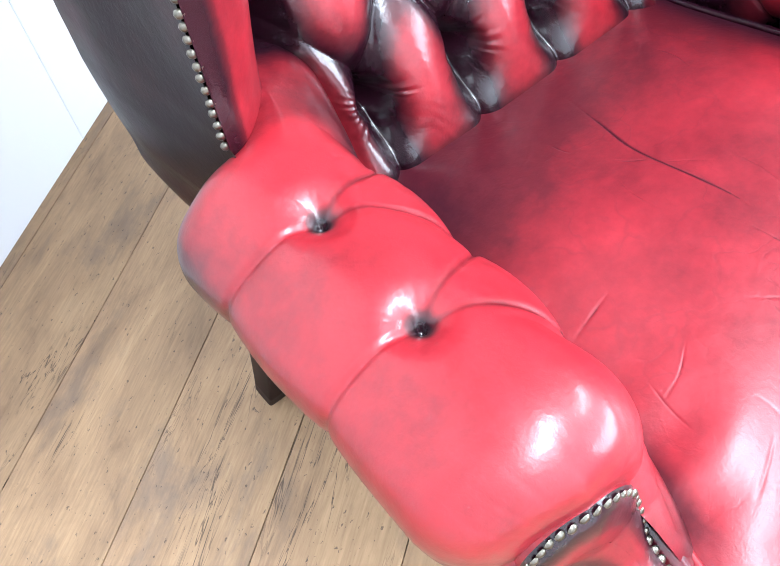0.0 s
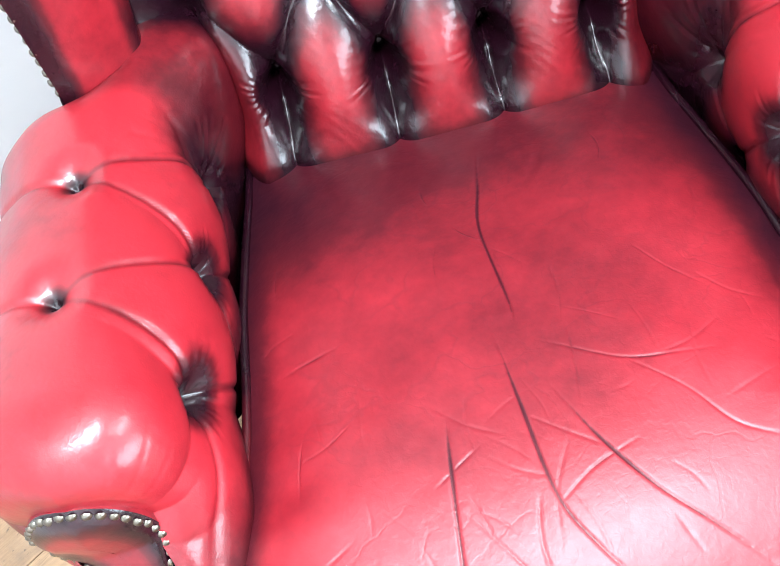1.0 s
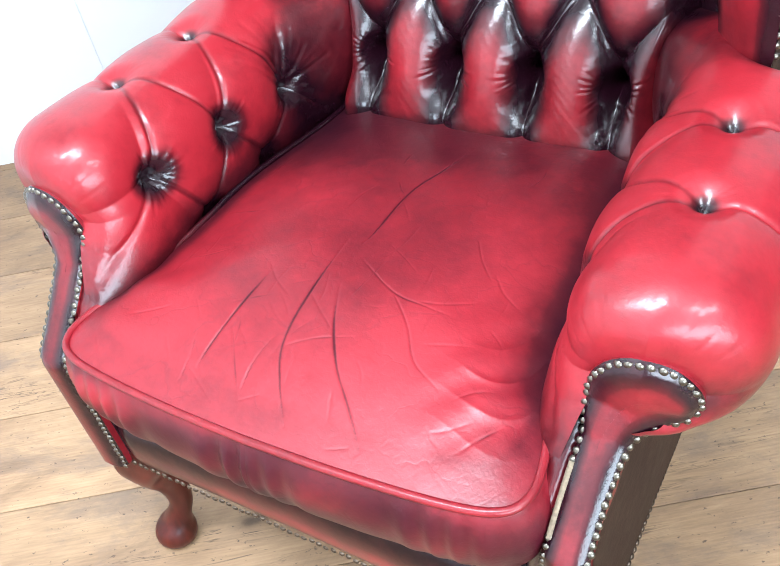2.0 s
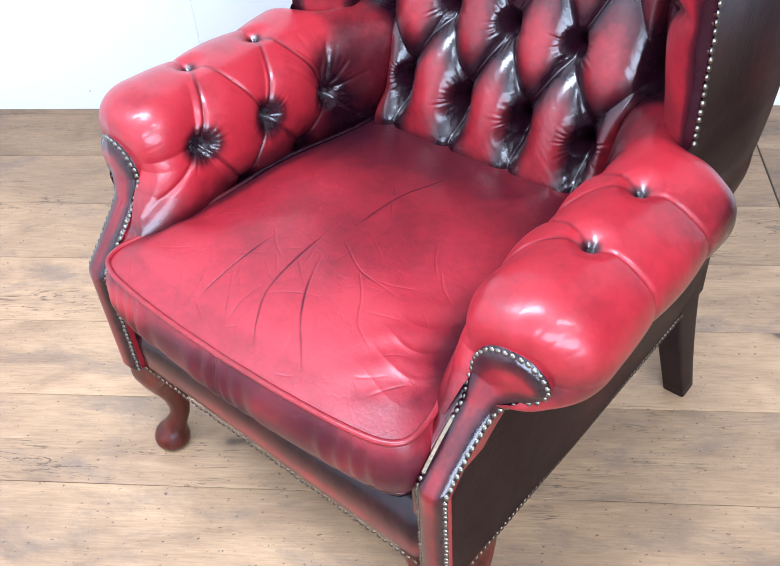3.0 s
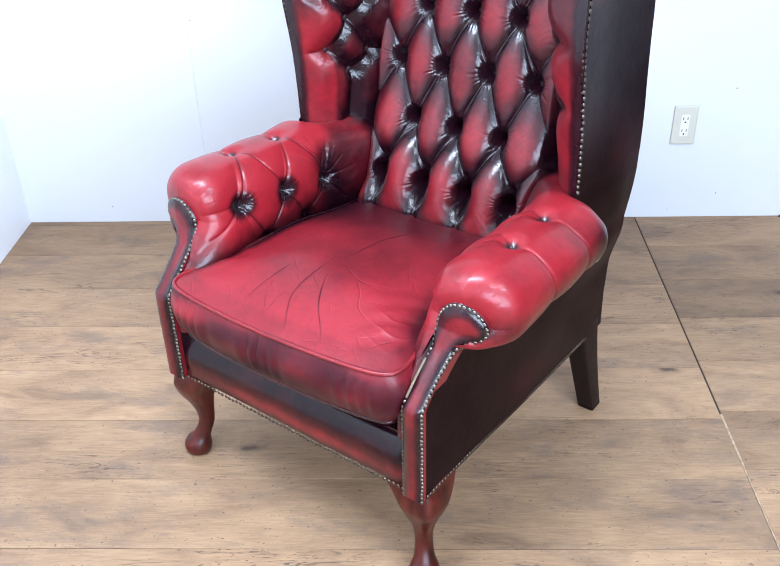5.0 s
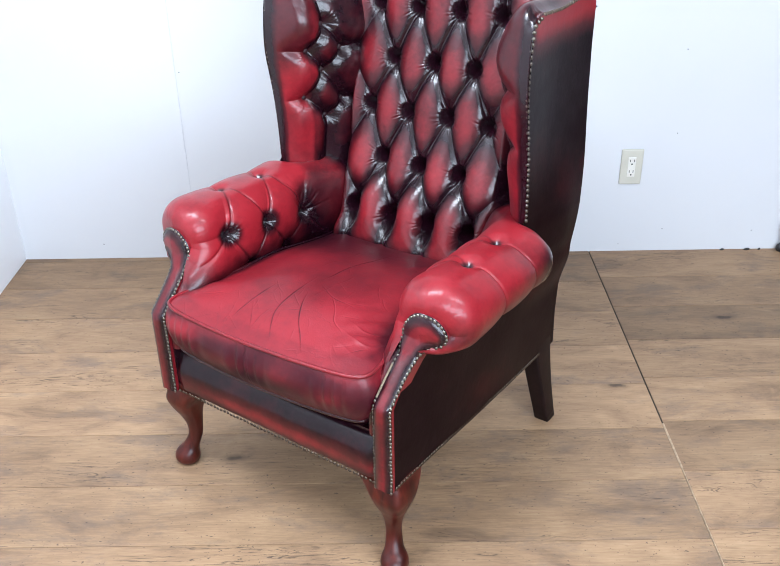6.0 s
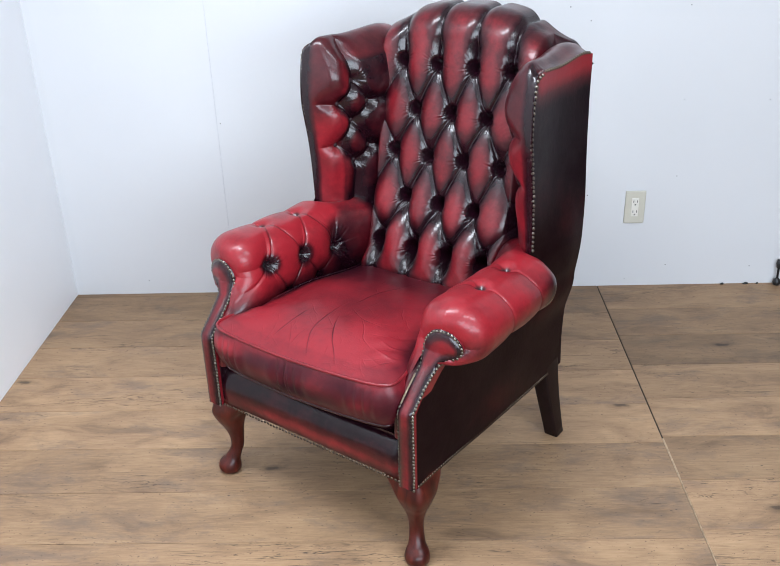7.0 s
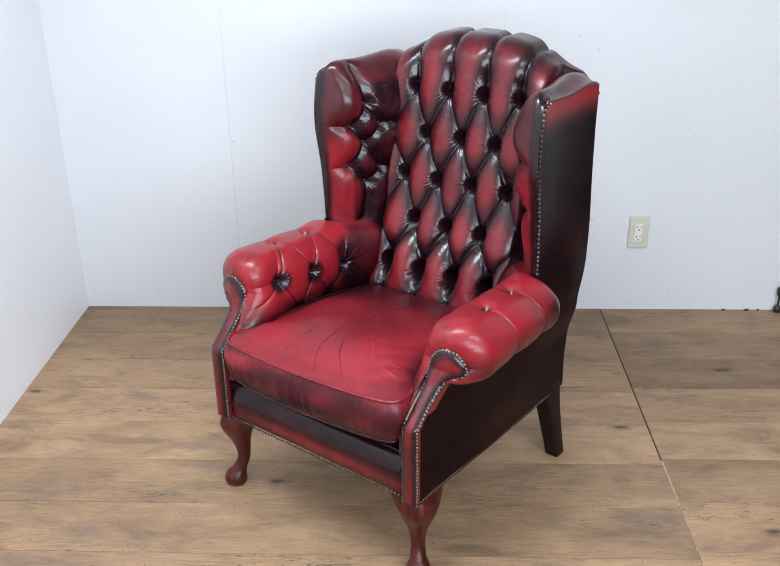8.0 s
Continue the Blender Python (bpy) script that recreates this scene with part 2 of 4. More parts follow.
def sheet(name, x, y, z, material, parent=None, label="", rub=None, flip=False, wrap=False):
    """A smooth grid of quads through the arrays x, y, z (rows by columns)."""
    n, k = x.shape
    mesh = bpy.data.meshes.new(name)
    ids = np.arange(n * k).reshape(n, k)
    if wrap:
        ids = np.concatenate([ids, ids[:, :1]], axis=1)
    q = np.stack([ids[:-1, :-1], ids[:-1, 1:], ids[1:, 1:], ids[1:, :-1]], -1).reshape(-1, 4)
    if flip:
        q = q[:, ::-1]
    co = np.stack([x, y, z], -1).reshape(-1, 3)
    mesh.from_pydata(co.tolist(), [], q.tolist())
    mesh.polygons.foreach_set("use_smooth", np.ones(len(q), dtype=bool))
    if rub is not None:
        a = mesh.attributes.new("rub", "FLOAT", "POINT")
        a.data.foreach_set("value", np.clip(rub, 0, 1).astype(np.float32).ravel())
    mesh.update()
    return link_part(name, mesh, material, parent, label)


def box(bm, x0, x1, y0, y1, z0, z1, bevel=0.0):
    r = bmesh.ops.create_cube(bm, size=1, matrix=Matrix.Translation(((x0 + x1) / 2, (y0 + y1) / 2, (z0 + z1) / 2)) @ Matrix.Diagonal((x1 - x0, y1 - y0, z1 - z0, 1)))
    if bevel:
        es = list({e for v in r["verts"] for e in v.link_edges})
        bmesh.ops.bevel(bm, geom=es, offset=bevel, segments=2, affect="EDGES", profile=0.6)


def smooth(a, lo, hi):
    t = np.clip((a - lo) / (hi - lo), 0, 1)
    return t * t * (3 - 2 * t)


def spline(points, n):
    """n points evenly along a smooth curve through the given ones."""
    p = np.array(points, float)
    p = np.vstack([2 * p[0] - p[1], p, 2 * p[-1] - p[-2]])
    out = []
    for i in range(1, len(p) - 2):
        t = np.linspace(0, 1, 40, endpoint=False)[:, None]
        a, b, c, d = p[i - 1], p[i], p[i + 1], p[i + 2]
        out.append(0.5 * (2 * b + (c - a) * t + (2 * a - 5 * b + 4 * c - d) * t**2 + (3 * b - a - 3 * c + d) * t**3))
    out = np.vstack(out + [p[-2][None]])
    s = np.concatenate([[0], np.cumsum(np.linalg.norm(np.diff(out, axis=0), axis=1))])
    g = np.linspace(0, s[-1], n)
    return np.stack([np.interp(g, s, out[:, k]) for k in range(out.shape[1])], -1), s[-1]


def tube(name, path, radius, material, parent, label="", sides=8, closed=False, rub=None):
    """A round cord along a path of points."""
    p = np.array(path, float)
    d = np.roll(p, -1, 0) - np.roll(p, 1, 0) if closed else np.gradient(p, axis=0)
    d /= np.linalg.norm(d, axis=1)[:, None] + 1e-12
    up = np.array([0.13, 0.21, 0.97])
    a = np.cross(d, up)
    a /= np.linalg.norm(a, axis=1)[:, None]
    b = np.cross(a, d)
    w = np.linspace(0, 2 * np.pi, sides, endpoint=False)
    ring = p[:, None] + radius * (np.cos(w)[None, :, None] * a[:, None] + np.sin(w)[None, :, None] * b[:, None])
    if closed:
        ring = np.vstack([ring, ring[:1]])
        rub = rub if rub is None else np.append(rub, rub[0])
    rub = rub if rub is None else np.repeat(rub[:, None], sides, 1)
    return sheet(name, ring[..., 0], ring[..., 1], ring[..., 2], material, parent, label, rub, wrap=True)


def segments(a, b, lines, soft=0.0):
    """Distance from the points (a, b) to the nearest of the line pieces, its ridges rounded if soft."""
    best = np.full(a.shape, 9.0)
    total = np.zeros(a.shape)
    for x0, y0, x1, y1 in lines:
        dx, dy = x1 - x0, y1 - y0
        t = np.clip(((a - x0) * dx + (b - y0) * dy) / (dx * dx + dy * dy + 1e-12), 0, 1)
        d = np.hypot(a - x0 - t * dx, b - y0 - t * dy)
        best = np.minimum(best, d)
        if soft:
            total = total + (d + 2e-4) ** -soft
    return total ** (-1 / soft) if soft else best


def tuft(a, b, buttons, pleats, pw, bw, seed=0, full=2.0, deep=0.58, soft=4.0):
    """Deep-buttoned relief: height 0 at the buttons to 1 on the pillows, gathers round each button, and the two distances."""
    db, ang, rnd = np.full(a.shape, 9.0), np.zeros(a.shape), np.zeros(a.shape)
    for k, (x, y) in enumerate(buttons):
        d = np.hypot(a - x, b - y)
        near = d < db
        db = np.where(near, d, db)
        ang = np.where(near, np.arctan2(b - y, a - x), ang)
        rnd = np.where(near, (k * 1.7 + seed) % 6.28, rnd)
    dp = segments(a, b, pleats)
    hp = 1 - (1 - np.clip(segments(a, b, pleats, soft) * 1.16 / (2.3 * pw), 0, 1)) ** full
    hb = 1 - (1 - np.clip(db / (1.7 * bw), 0, 1)) ** 2
    lean = np.clip(0.35 + 0.65 * np.sin(ang + 2.1 * rnd) + 0.45 * np.sin(3 * ang + 1.3 * rnd), 0, 1.2)
    reach = 0.017 + 0.007 * np.sin(5 * ang + rnd) + 0.005 * np.sin(11 * ang + 2.6 * rnd)
    fine = np.sin(ang * 17 + rnd + 3.2 * np.sin(ang * 3 + rnd) + 60 * db)
    gather = lean * np.sign(fine) * np.abs(fine) ** 1.5 * np.exp(-((db - reach) / 0.011) ** 2)
    gather += 0.6 * (1.1 - lean) * np.sin(ang * 23 + 2 * rnd + 4.5 * np.sin(ang * 2 + rnd)) * np.exp(-((db - 0.9 * reach - 0.008) / 0.010) ** 2)
    return hb * (1 - deep + deep * hp), gather, dp, db


def waves(a, b, seed):
    """Slow unevenness, about -1 to 1."""
    r = np.random.RandomState(seed)
    out = np.zeros(np.broadcast(a, b).shape)
    for k in range(9):
        f = r.uniform(8, 42)
        w = r.uniform(0, 6.28)
        out = out + np.sin(f * (a * np.cos(w) + b * np.sin(w)) + r.uniform(0, 6.28)) * (10 / f) ** 0.5
    return out / 4.0


def dome_mesh(name, radius, height, rings, sides):
    bm = bmesh.new()
    rows = []
    for i in range(rings):
        t = i / rings * math.pi / 2
        rows.append([bm.verts.new((radius * math.cos(t) * math.cos(2 * math.pi * j / sides), radius * math.cos(t) * math.sin(2 * math.pi * j / sides), height * math.sin(t))) for j in range(sides)])
    top = bm.verts.new((0, 0, height))
    for lo, hi in zip(rows, rows[1:]):
        for j in range(sides):
            bm.faces.new((lo[j], lo[(j + 1) % sides], hi[(j + 1) % sides], hi[j]))
    for j in range(sides):
        bm.faces.new((rows[-1][j], rows[-1][(j + 1) % sides], top))
    for f in bm.faces:
        f.smooth = True
    mesh = bpy.data.meshes.new(name)
    bm.to_mesh(mesh)
    bm.free()
    return mesh


NAIL_MESH = dome_mesh("nail", 0.0043, 0.0028, 3, 8)
NAIL_MESH.materials.append(NAIL)
BUTTON_MESH = dome_mesh("button", 0.0078, 0.0055, 5, 16)
BUTTON_MESH.materials.append(BUTTON)


FLAT_BUTTON_MESH = dome_mesh("button", 0.0105, 0.0036, 5, 16)
FLAT_BUTTON_MESH.materials.append(BUTTON)


def stud(name, mesh, place, normal, parent, label=""):
    """A nail or button on a surface, its dome along the normal."""
    ob = new(name, mesh)
    ob.parent = parent
    ob.matrix_local = Matrix.Translation(place) @ Vector(normal).to_track_quat("Z", "Y").to_matrix().to_4x4()
    return tagged(ob, label) if label else ob


NAIL_DARK_MESH = dome_mesh("nail", 0.0040, 0.0024, 3, 8)
NAIL_DARK_MESH.materials.append(NAIL_DARK)


def nail_row(points, normal, spacing, parent, jitter=0.0006, seed=0, mesh=None):
    """Round-headed nails along a path; normal is one vector or a function of the place."""
    p = np.array(points, float)
    s = np.concatenate([[0], np.cumsum(np.linalg.norm(np.diff(p, axis=0), axis=1))])
    r = random.Random(seed)
    for g in np.linspace(0, s[-1], max(2, int(s[-1] / spacing) + 1)):
        at = Vector([np.interp(g, s, p[:, k]) for k in range(3)])
        nv = Vector(normal(at) if callable(normal) else normal)
        at += Vector((r.uniform(-1, 1), r.uniform(-1, 1), r.uniform(-1, 1))) * jitter
        nv += Vector((r.uniform(-1, 1), r.uniform(-1, 1), r.uniform(-1, 1))) * 0.12
        stud("nail", mesh or NAIL_MESH, at, nv, parent)


def nail_strip(name, rows, parent, label):
    """Many small nails in one mesh: rows of (points, normal, spacing)."""
    src = NAIL_MESH
    co = np.array([v.co[:] for v in src.vertices])
    faces = [list(f.vertices) for f in src.polygons]
    vs, fs = [], []
    for points, normal, spacing in rows:
        p = np.array(points, float)
        s = np.concatenate([[0], np.cumsum(np.linalg.norm(np.diff(p, axis=0), axis=1))])
        rot = np.array(Vector(normal).to_track_quat("Z", "Y").to_matrix())
        for g in np.linspace(0, s[-1], max(2, int(s[-1] / spacing) + 1)):
            at = np.array([np.interp(g, s, p[:, k]) for k in range(3)])
            base = len(vs)
            vs.extend((co @ rot.T + at).tolist())
            fs.extend([[i + base for i in f] for f in faces])
    mesh = bpy.data.meshes.new(name)
    mesh.from_pydata(vs, [], fs)
    mesh.polygons.foreach_set("use_smooth", np.ones(len(fs), dtype=bool))
    return tagged(link_part(name, mesh, NAIL_DARK, parent, label), kind="stuff")


# ---- structure: walls, ceiling ----


def wall(name, u0, u1, v0, v1, z0, z1, label, holes=(), paint=None):
    """A wall block along the room; holes are (from, to, sill, head) along its longer side."""
    bm = bmesh.new()
    along_u = (u1 - u0) > (v1 - v0)
    a0, a1 = (u0, u1) if along_u else (v0, v1)

    def piece(p0, p1, q0, q1):
        if along_u:
            box(bm, p0, p1, v0, v1, q0, q1)
        else:
            box(bm, u0, u1, p0, p1, q0, q1)

    last = a0
    for h0, h1, sill, head in holes:
        piece(last, h0, z0, z1)
        piece(h0, h1, z0, sill)
        piece(h0, h1, head, z1)
        last = h1
    piece(last, a1, z0, z1)
    ob = part(name, bm, paint or WALL)
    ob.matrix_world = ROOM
    return tagged(ob, label, "wall", kind="structure")


T = 0.12
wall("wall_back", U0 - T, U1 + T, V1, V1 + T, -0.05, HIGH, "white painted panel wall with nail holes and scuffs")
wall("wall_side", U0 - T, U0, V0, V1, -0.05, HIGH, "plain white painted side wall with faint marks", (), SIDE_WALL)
# unseen walls added to close the room, dark for the reflections
wall("wall_right_unseen", U1, U1 + T, V0, V1, -0.05, HIGH, "unseen plain dark brown wall closing the room", (), DARK_WALL)
wall("wall_front", U0 - T, U1 + T, V0 - T, V0, -0.05, HIGH, "unseen plain dark brown wall with a window opening", [(-0.3, 3.0, 0.8, 2.2)], DARK_WALL)
bm = bmesh.new()
box(bm, U0 - T, U1 + T, V0 - T, V1 + T, HIGH, HIGH + 0.1)
ob = part("ceiling", bm, CEILING)
ob.matrix_world = ROOM
tagged(ob, "plain white painted ceiling", "ceiling", kind="structure")

# thin joints between the wall boards
for u in (-0.405, 0.533):
    bm = bmesh.new()
    box(bm, u - 0.0012, u + 0.0012, V1 - 0.0016, V1 + 0.002, 0.0, HIGH, 0.0004)
    ob = part("trim", bm, plain("joint_filler", (0.62, 0.63, 0.66), 0.6, 0.0, 0.08))
    ob.matrix_world = ROOM
    tagged(ob, "hairline joint between white wall boards", "joint", kind="structure")

# nail holes in the back wall
HOLES = [(0.777, 0.999), (1.162, 0.996), (1.173, 0.689), (1.178, 0.420), (0.873, 0.355), (0.842, 0.654), (1.173, 0.081), (1.477, 0.070), (-0.724, 0.054), (-0.393, 0.642), (0.845, 0.954), (1.459, 0.682)]
hole_mesh = dome_mesh("nail_hole", 0.0019, 0.0006, 2, 8)
hole_mesh.materials.append(BLACK)
wall_back = bpy.data.objects["wall_back"]
for u, z in HOLES:
    stud("nail_hole", hole_mesh, (u, V1 - 0.0002, z), (0, -1, 0), wall_back)

# ---- floor ----
bm = bmesh.new()
box(bm, U0 - T, U1 + T, V0 - T, V1 + T, -0.06, -0.012)
floor = part("floor", bm, plain("floor_bed", (0.05, 0.035, 0.025), 0.8))
floor.matrix_world = ROOM
tagged(floor, "weathered knotty oak plank floor with a joint", "floor", kind="structure")
SEAM, WIDE = 0.933, 0.1885
plank_meshes = {}


def plank_mesh(length):
    key = round(length, 3)
    if key not in plank_meshes:
        bm = bmesh.new()
        box(bm, 0, length, 0.0006, WIDE - 0.0006, -0.012, 0.0, 0.0012)
        mesh = bpy.data.meshes.new("plank")
        bm.to_mesh(mesh)
        bm.free()
        mesh.materials.append(OAK)
        plank_meshes[key] = mesh
    return plank_meshes[key]


rnd = random.Random(4)
for start, stop, shift in ((U0, SEAM - 0.0017, 0.095), (SEAM + 0.0017, U1, 0.122)):
    k0 = int((V0 - shift) / WIDE) - 1
    for k in range(k0, 7):
        v = shift + k * WIDE
        if v > V1 - 0.005:
            continue
        u = start
        first = 2.0 if start == U0 else rnd.choice((1.6, 2.2, 1.9))
        while u < stop - 0.01:
            ln = min(first, stop - u)
            first = 1.23
            ob = new("plank", plank_mesh(ln - 0.0008))
            ob.parent = floor
            ob.matrix_local = pose(u, v, 0)
            u += ln
bm = bmesh.new()
box(bm, SEAM - 0.0016, SEAM + 0.0016, 0.30, V1, -0.010, -0.0008, 0.0005)
ob = part("floor_joint", bm, plain("joint_dirt", (0.05, 0.032, 0.02), 0.8), floor, "dark open joint between floor sheets")
bm = bmesh.new()
box(bm, SEAM - 0.0024, SEAM + 0.0024, 0.13, 0.30, -0.010, 0.0006, 0.0005)
box(bm, SEAM - 0.0014, SEAM + 0.0014, -0.9, 0.129, -0.010, -0.0002, 0.0003)
ob = part("joint_strip", bm, BRASS, floor, "thin pale strip filling the floor joint")

# ---- armchair ----
chair = new("armchair")
tagged(chair, "deep-buttoned oxblood red leather wing armchair on cabriole legs", "armchair")


def back_line(z):
    """Depth of the button plane of the inside back at height z."""
    return 0.585 + 0.209 * (z - 0.505)


def crest(x):
    """Height of the camel-back top over the width."""
    a = np.abs(x)
    return np.interp(a, [0, 0.06, 0.10, 0.14, 0.17, 0.20, 0.235, 0.27, 0.32], [1.132, 1.132, 1.130, 1.121, 1.105, 1.084, 1.066, 1.056, 1.044])


BACK_ROWS = (0.505, 0.630, 0.741, 0.857, 0.973)
BACK_STEP = 0.1065


def pillows(a, b, cells):
    """Stuffed cells as overlapping half ellipsoids: (centre a, centre b, half width, half height up, half height down). Returns the height 0 to 1."""
    best = np.zeros(a.shape)
    for ca, cb, w, up, down in cells:
        e = ((a - ca) / w) ** 2 + ((b - cb) / np.where(b > cb, up, down)) ** 2
        best = np.maximum(best, np.clip(1 - e, 0, 1) ** 0.46)
    return best


def build_back():
    nx, ns = 380, 600
    xs = np.linspace(-0.262, 0.262, nx)
    A = 0.054
    zc = np.convolve(np.pad(crest(xs * 1.22), 12, mode="edge"), np.ones(25) / 25, "valid") - 0.010
    z1 = zc - A - 0.03
    z0 = 0.40
    tilt = math.atan(0.209)
    s = np.linspace(0, 1, ns)
    X, S = np.meshgrid(xs, s)
    X = X * (1 + 0.22 * smooth(S, 0.74, 0.84))
    Z1 = np.broadcast_to(z1, X.shape)
    r = 0.03
    turn = math.pi / 2
    L1 = Z1 - z0
    arc = r * turn
    run = 0.05
    g = S * (L1 + arc + run)
    on = g < L1
    th = np.clip((g - L1) / r, 0, turn)
    over = np.maximum(g - L1 - arc, 0)
    y1 = back_line(Z1)
    by = np.where(on, back_line(z0 + g), y1 + r * (1 - np.cos(th)) + over)
    bz = np.where(on, z0 + g, Z1 + r * np.sin(th))
    ny, nz = -np.cos(th + tilt * (1 - th / turn)), np.sin(th + tilt * (1 - th / turn))
    zz = z0 + g
    c1, rows = BACK_STEP, BACK_ROWS
    rnd = random.Random(11)
    buttons, pleats, cells = [], [], []
    odd, even = (-1.5, -0.5, 0.5, 1.5), (-1, 0, 1)
    for k, z in enumerate(rows):
        cols = odd if k % 2 == 0 else even
        buttons += [(c * c1 + rnd.uniform(-0.002, 0.002), z + rnd.uniform(-0.003, 0.003)) for c in cols]
        if k < 4:
            nxt = even if k % 2 == 0 else odd
            for c in cols:
                for d in nxt:
                    if abs(c - d) < 0.6:
                        pleats.append((c * c1, z, d * c1, rows[k + 1]))
        # a cell between each two buttons of the row, and a wider one at each end
        mids = even if k % 2 == 0 else (-0.5, 0.5)
        ends = (-2.05, 2.05) if k % 2 == 0 else (-1.52, 1.52)
        for c in mids + ends:
            wide = 0.0585 if c in mids else 0.068
            up = 9.0 if k == 4 else 0.123
            down = 9.0 if k == 0 else 0.123
            cells.append((c * c1, z + rnd.uniform(-0.004, 0.004), wide * rnd.uniform(0.97, 1.03), up, down))
    for k in (1, 3):
        for sgn in (-1, 1):
            pleats.append((sgn * c1, rows[k], sgn * 1.5 * c1, rows[k - 1]))
    for c in odd:
        pleats.append((c * c1, rows[0], c * c1 * 1.04, 0.36))
        pleats.append((c * c1, rows[4], c * c1 * 1.08, 1.4))
    _, gather, dp, db = tuft(X, zz, buttons, pleats, 0.0225, 0.024, 1)
    # the pleats lean a little, each cell sags over the one below it
    over_top = smooth(zz, 1.0, 1.07)
    h = pillows(X / (1 + 0.08 * over_top), zz + 0.006 * np.sin(zz * 27 + 3), cells)
    body = h
    h = h * (1 - (1 - np.clip(db / 0.026, 0, 1)) ** 2.0)
    h = h * (1 - over_top) + over_top * (0.80 + 0.20 * (1 - (1 - np.clip(dp / 0.030, 0, 1)) ** 2.2))
    h = h * (1 - 0.75 * over_top * smooth(np.abs(X), 0.262, 0.322))
    h = h * (1 - 0.45 * smooth(np.abs(X), 0.175, 0.228) * (1 - smooth(zz, 0.52, 0.60)))
    under = 1 - smooth(zz, 0.435, 0.485)
    h = h * (1 - under) + under * (0.90 + 0.09 * (1 - (1 - np.clip(dp / 0.020, 0, 1)) ** 2.0))
    amp = A + 0.045 * (1 - smooth(zz, 0.44, 0.72))
    rim = np.interp(zz, [0.43, 0.60, 0.80, 1.0], [0.243, 0.230, 0.229, 0.247])
    fall = 0.034 + 0.024 * (1 - smooth(zz, 0.48, 0.62))
    side = np.maximum(smooth((rim + 0.006 - np.abs(X)) / fall, 0.0, 1.0), smooth(zz, 1.0, 1.05))
    d = amp * h * (0.10 + 0.90 * side) + 0.0010 * gather + 0.0016 * waves(X, zz, 3) - 0.0022 * np.exp(-dp / 0.0026) * (1 - 0.6 * over_top)
    # fine tension lines across the cells
    d = d + 0.0002 * np.sin(zz * 420 + 9 * np.sin(X * 60) + 5 * np.sin(zz * 37)) * np.clip(waves(X * 2, zz * 2, 61), 0, 1) * (1 - over_top)
    rub = (0.03 + 0.97 * smooth(body, 0.72, 1.02)) * smooth(dp, 0.001, 0.016) * smooth(db, 0.008, 0.030) * (0.15 + 0.85 * smooth(rim - 0.006 - np.abs(X), 0.0, 0.03))
    rub = np.maximum(rub, 0.85 * over_top * smooth(dp, 0.0, 0.022) * (0.5 + 0.5 * smooth(0.30 - np.abs(X), 0, 0.06)))
    rub = rub * smooth(zz, 0.41, 0.45) * (0.76 - 0.08 * smooth(zz, 0.60, 0.75) - 0.06 * smooth(zz, 0.95, 1.12)) * (1 - 0.55 * smooth(bz + d * nz, zc - 0.03, zc))
    Y, Z = by + d * ny, bz + d * nz
    ob = sheet("inside_back", X, Y, Z, LEATHER, chair, "deep-buttoned back panel, red pillows with dark pleats", rub, flip=False)
    for bx, bz0 in buttons:
        stud("button", BUTTON_MESH, (bx, back_line(bz0) - 0.004, bz0), (0, -1, 0.2), ob)
    # outside back, a flat dark sheet with a turned edge
    xs2, zs2 = np.linspace(-0.335, 0.335, 60), np.linspace(0, 1, 60)
    X, Q = np.meshgrid(xs2, zs2)
    top = np.interp(np.abs(X), [0, 0.1, 0.17, 0.235, 0.335], [1.095, 1.091, 1.068, 1.035, 1.018])
    Z = 0.205 + Q * (top - 0.205)
    Y = np.interp(Z, [0.2, 0.3, 0.47, 0.55, 0.74, 1.04, 1.14], [0.682, 0.676, 0.690, 0.703, 0.713, 0.735, 0.742]) + 0.004 * np.cos(X * 4.6)
    X = X / 0.335 * np.interp(Z, [0.2, 0.36, 0.48, 0.62, 0.90, 1.05], [0.316, 0.317, 0.333, 0.336, 0.324, 0.322])
    sheet("outside_back", X, Y, Z, DARK_LEATHER, chair, "plain dark leather outside back", 0.25 + 0.1 * waves(X, Z, 5), flip=True)


def curve(v, at, value, soft=0.03):
    """A profile through the given values with its corners rounded off."""
    return sum(np.interp(v + soft * k / 4, at, value) for k in range(-4, 5)) / 9


def wing_front(z):
    return curve(z, [0.58, 0.62, 0.70, 0.77, 0.83, 0.89, 0.95, 1.0, 1.05], [0.456, 0.455, 0.452, 0.447, 0.438, 0.428, 0.430, 0.437, 0.446])


def wing_top(y):
    return curve(y, [0.38, 0.42, 0.46, 0.56, 0.62, 0.67, 0.70, 0.75], [1.036, 1.047, 1.049, 1.043, 1.046, 1.050, 1.048, 1.036], 0.02)


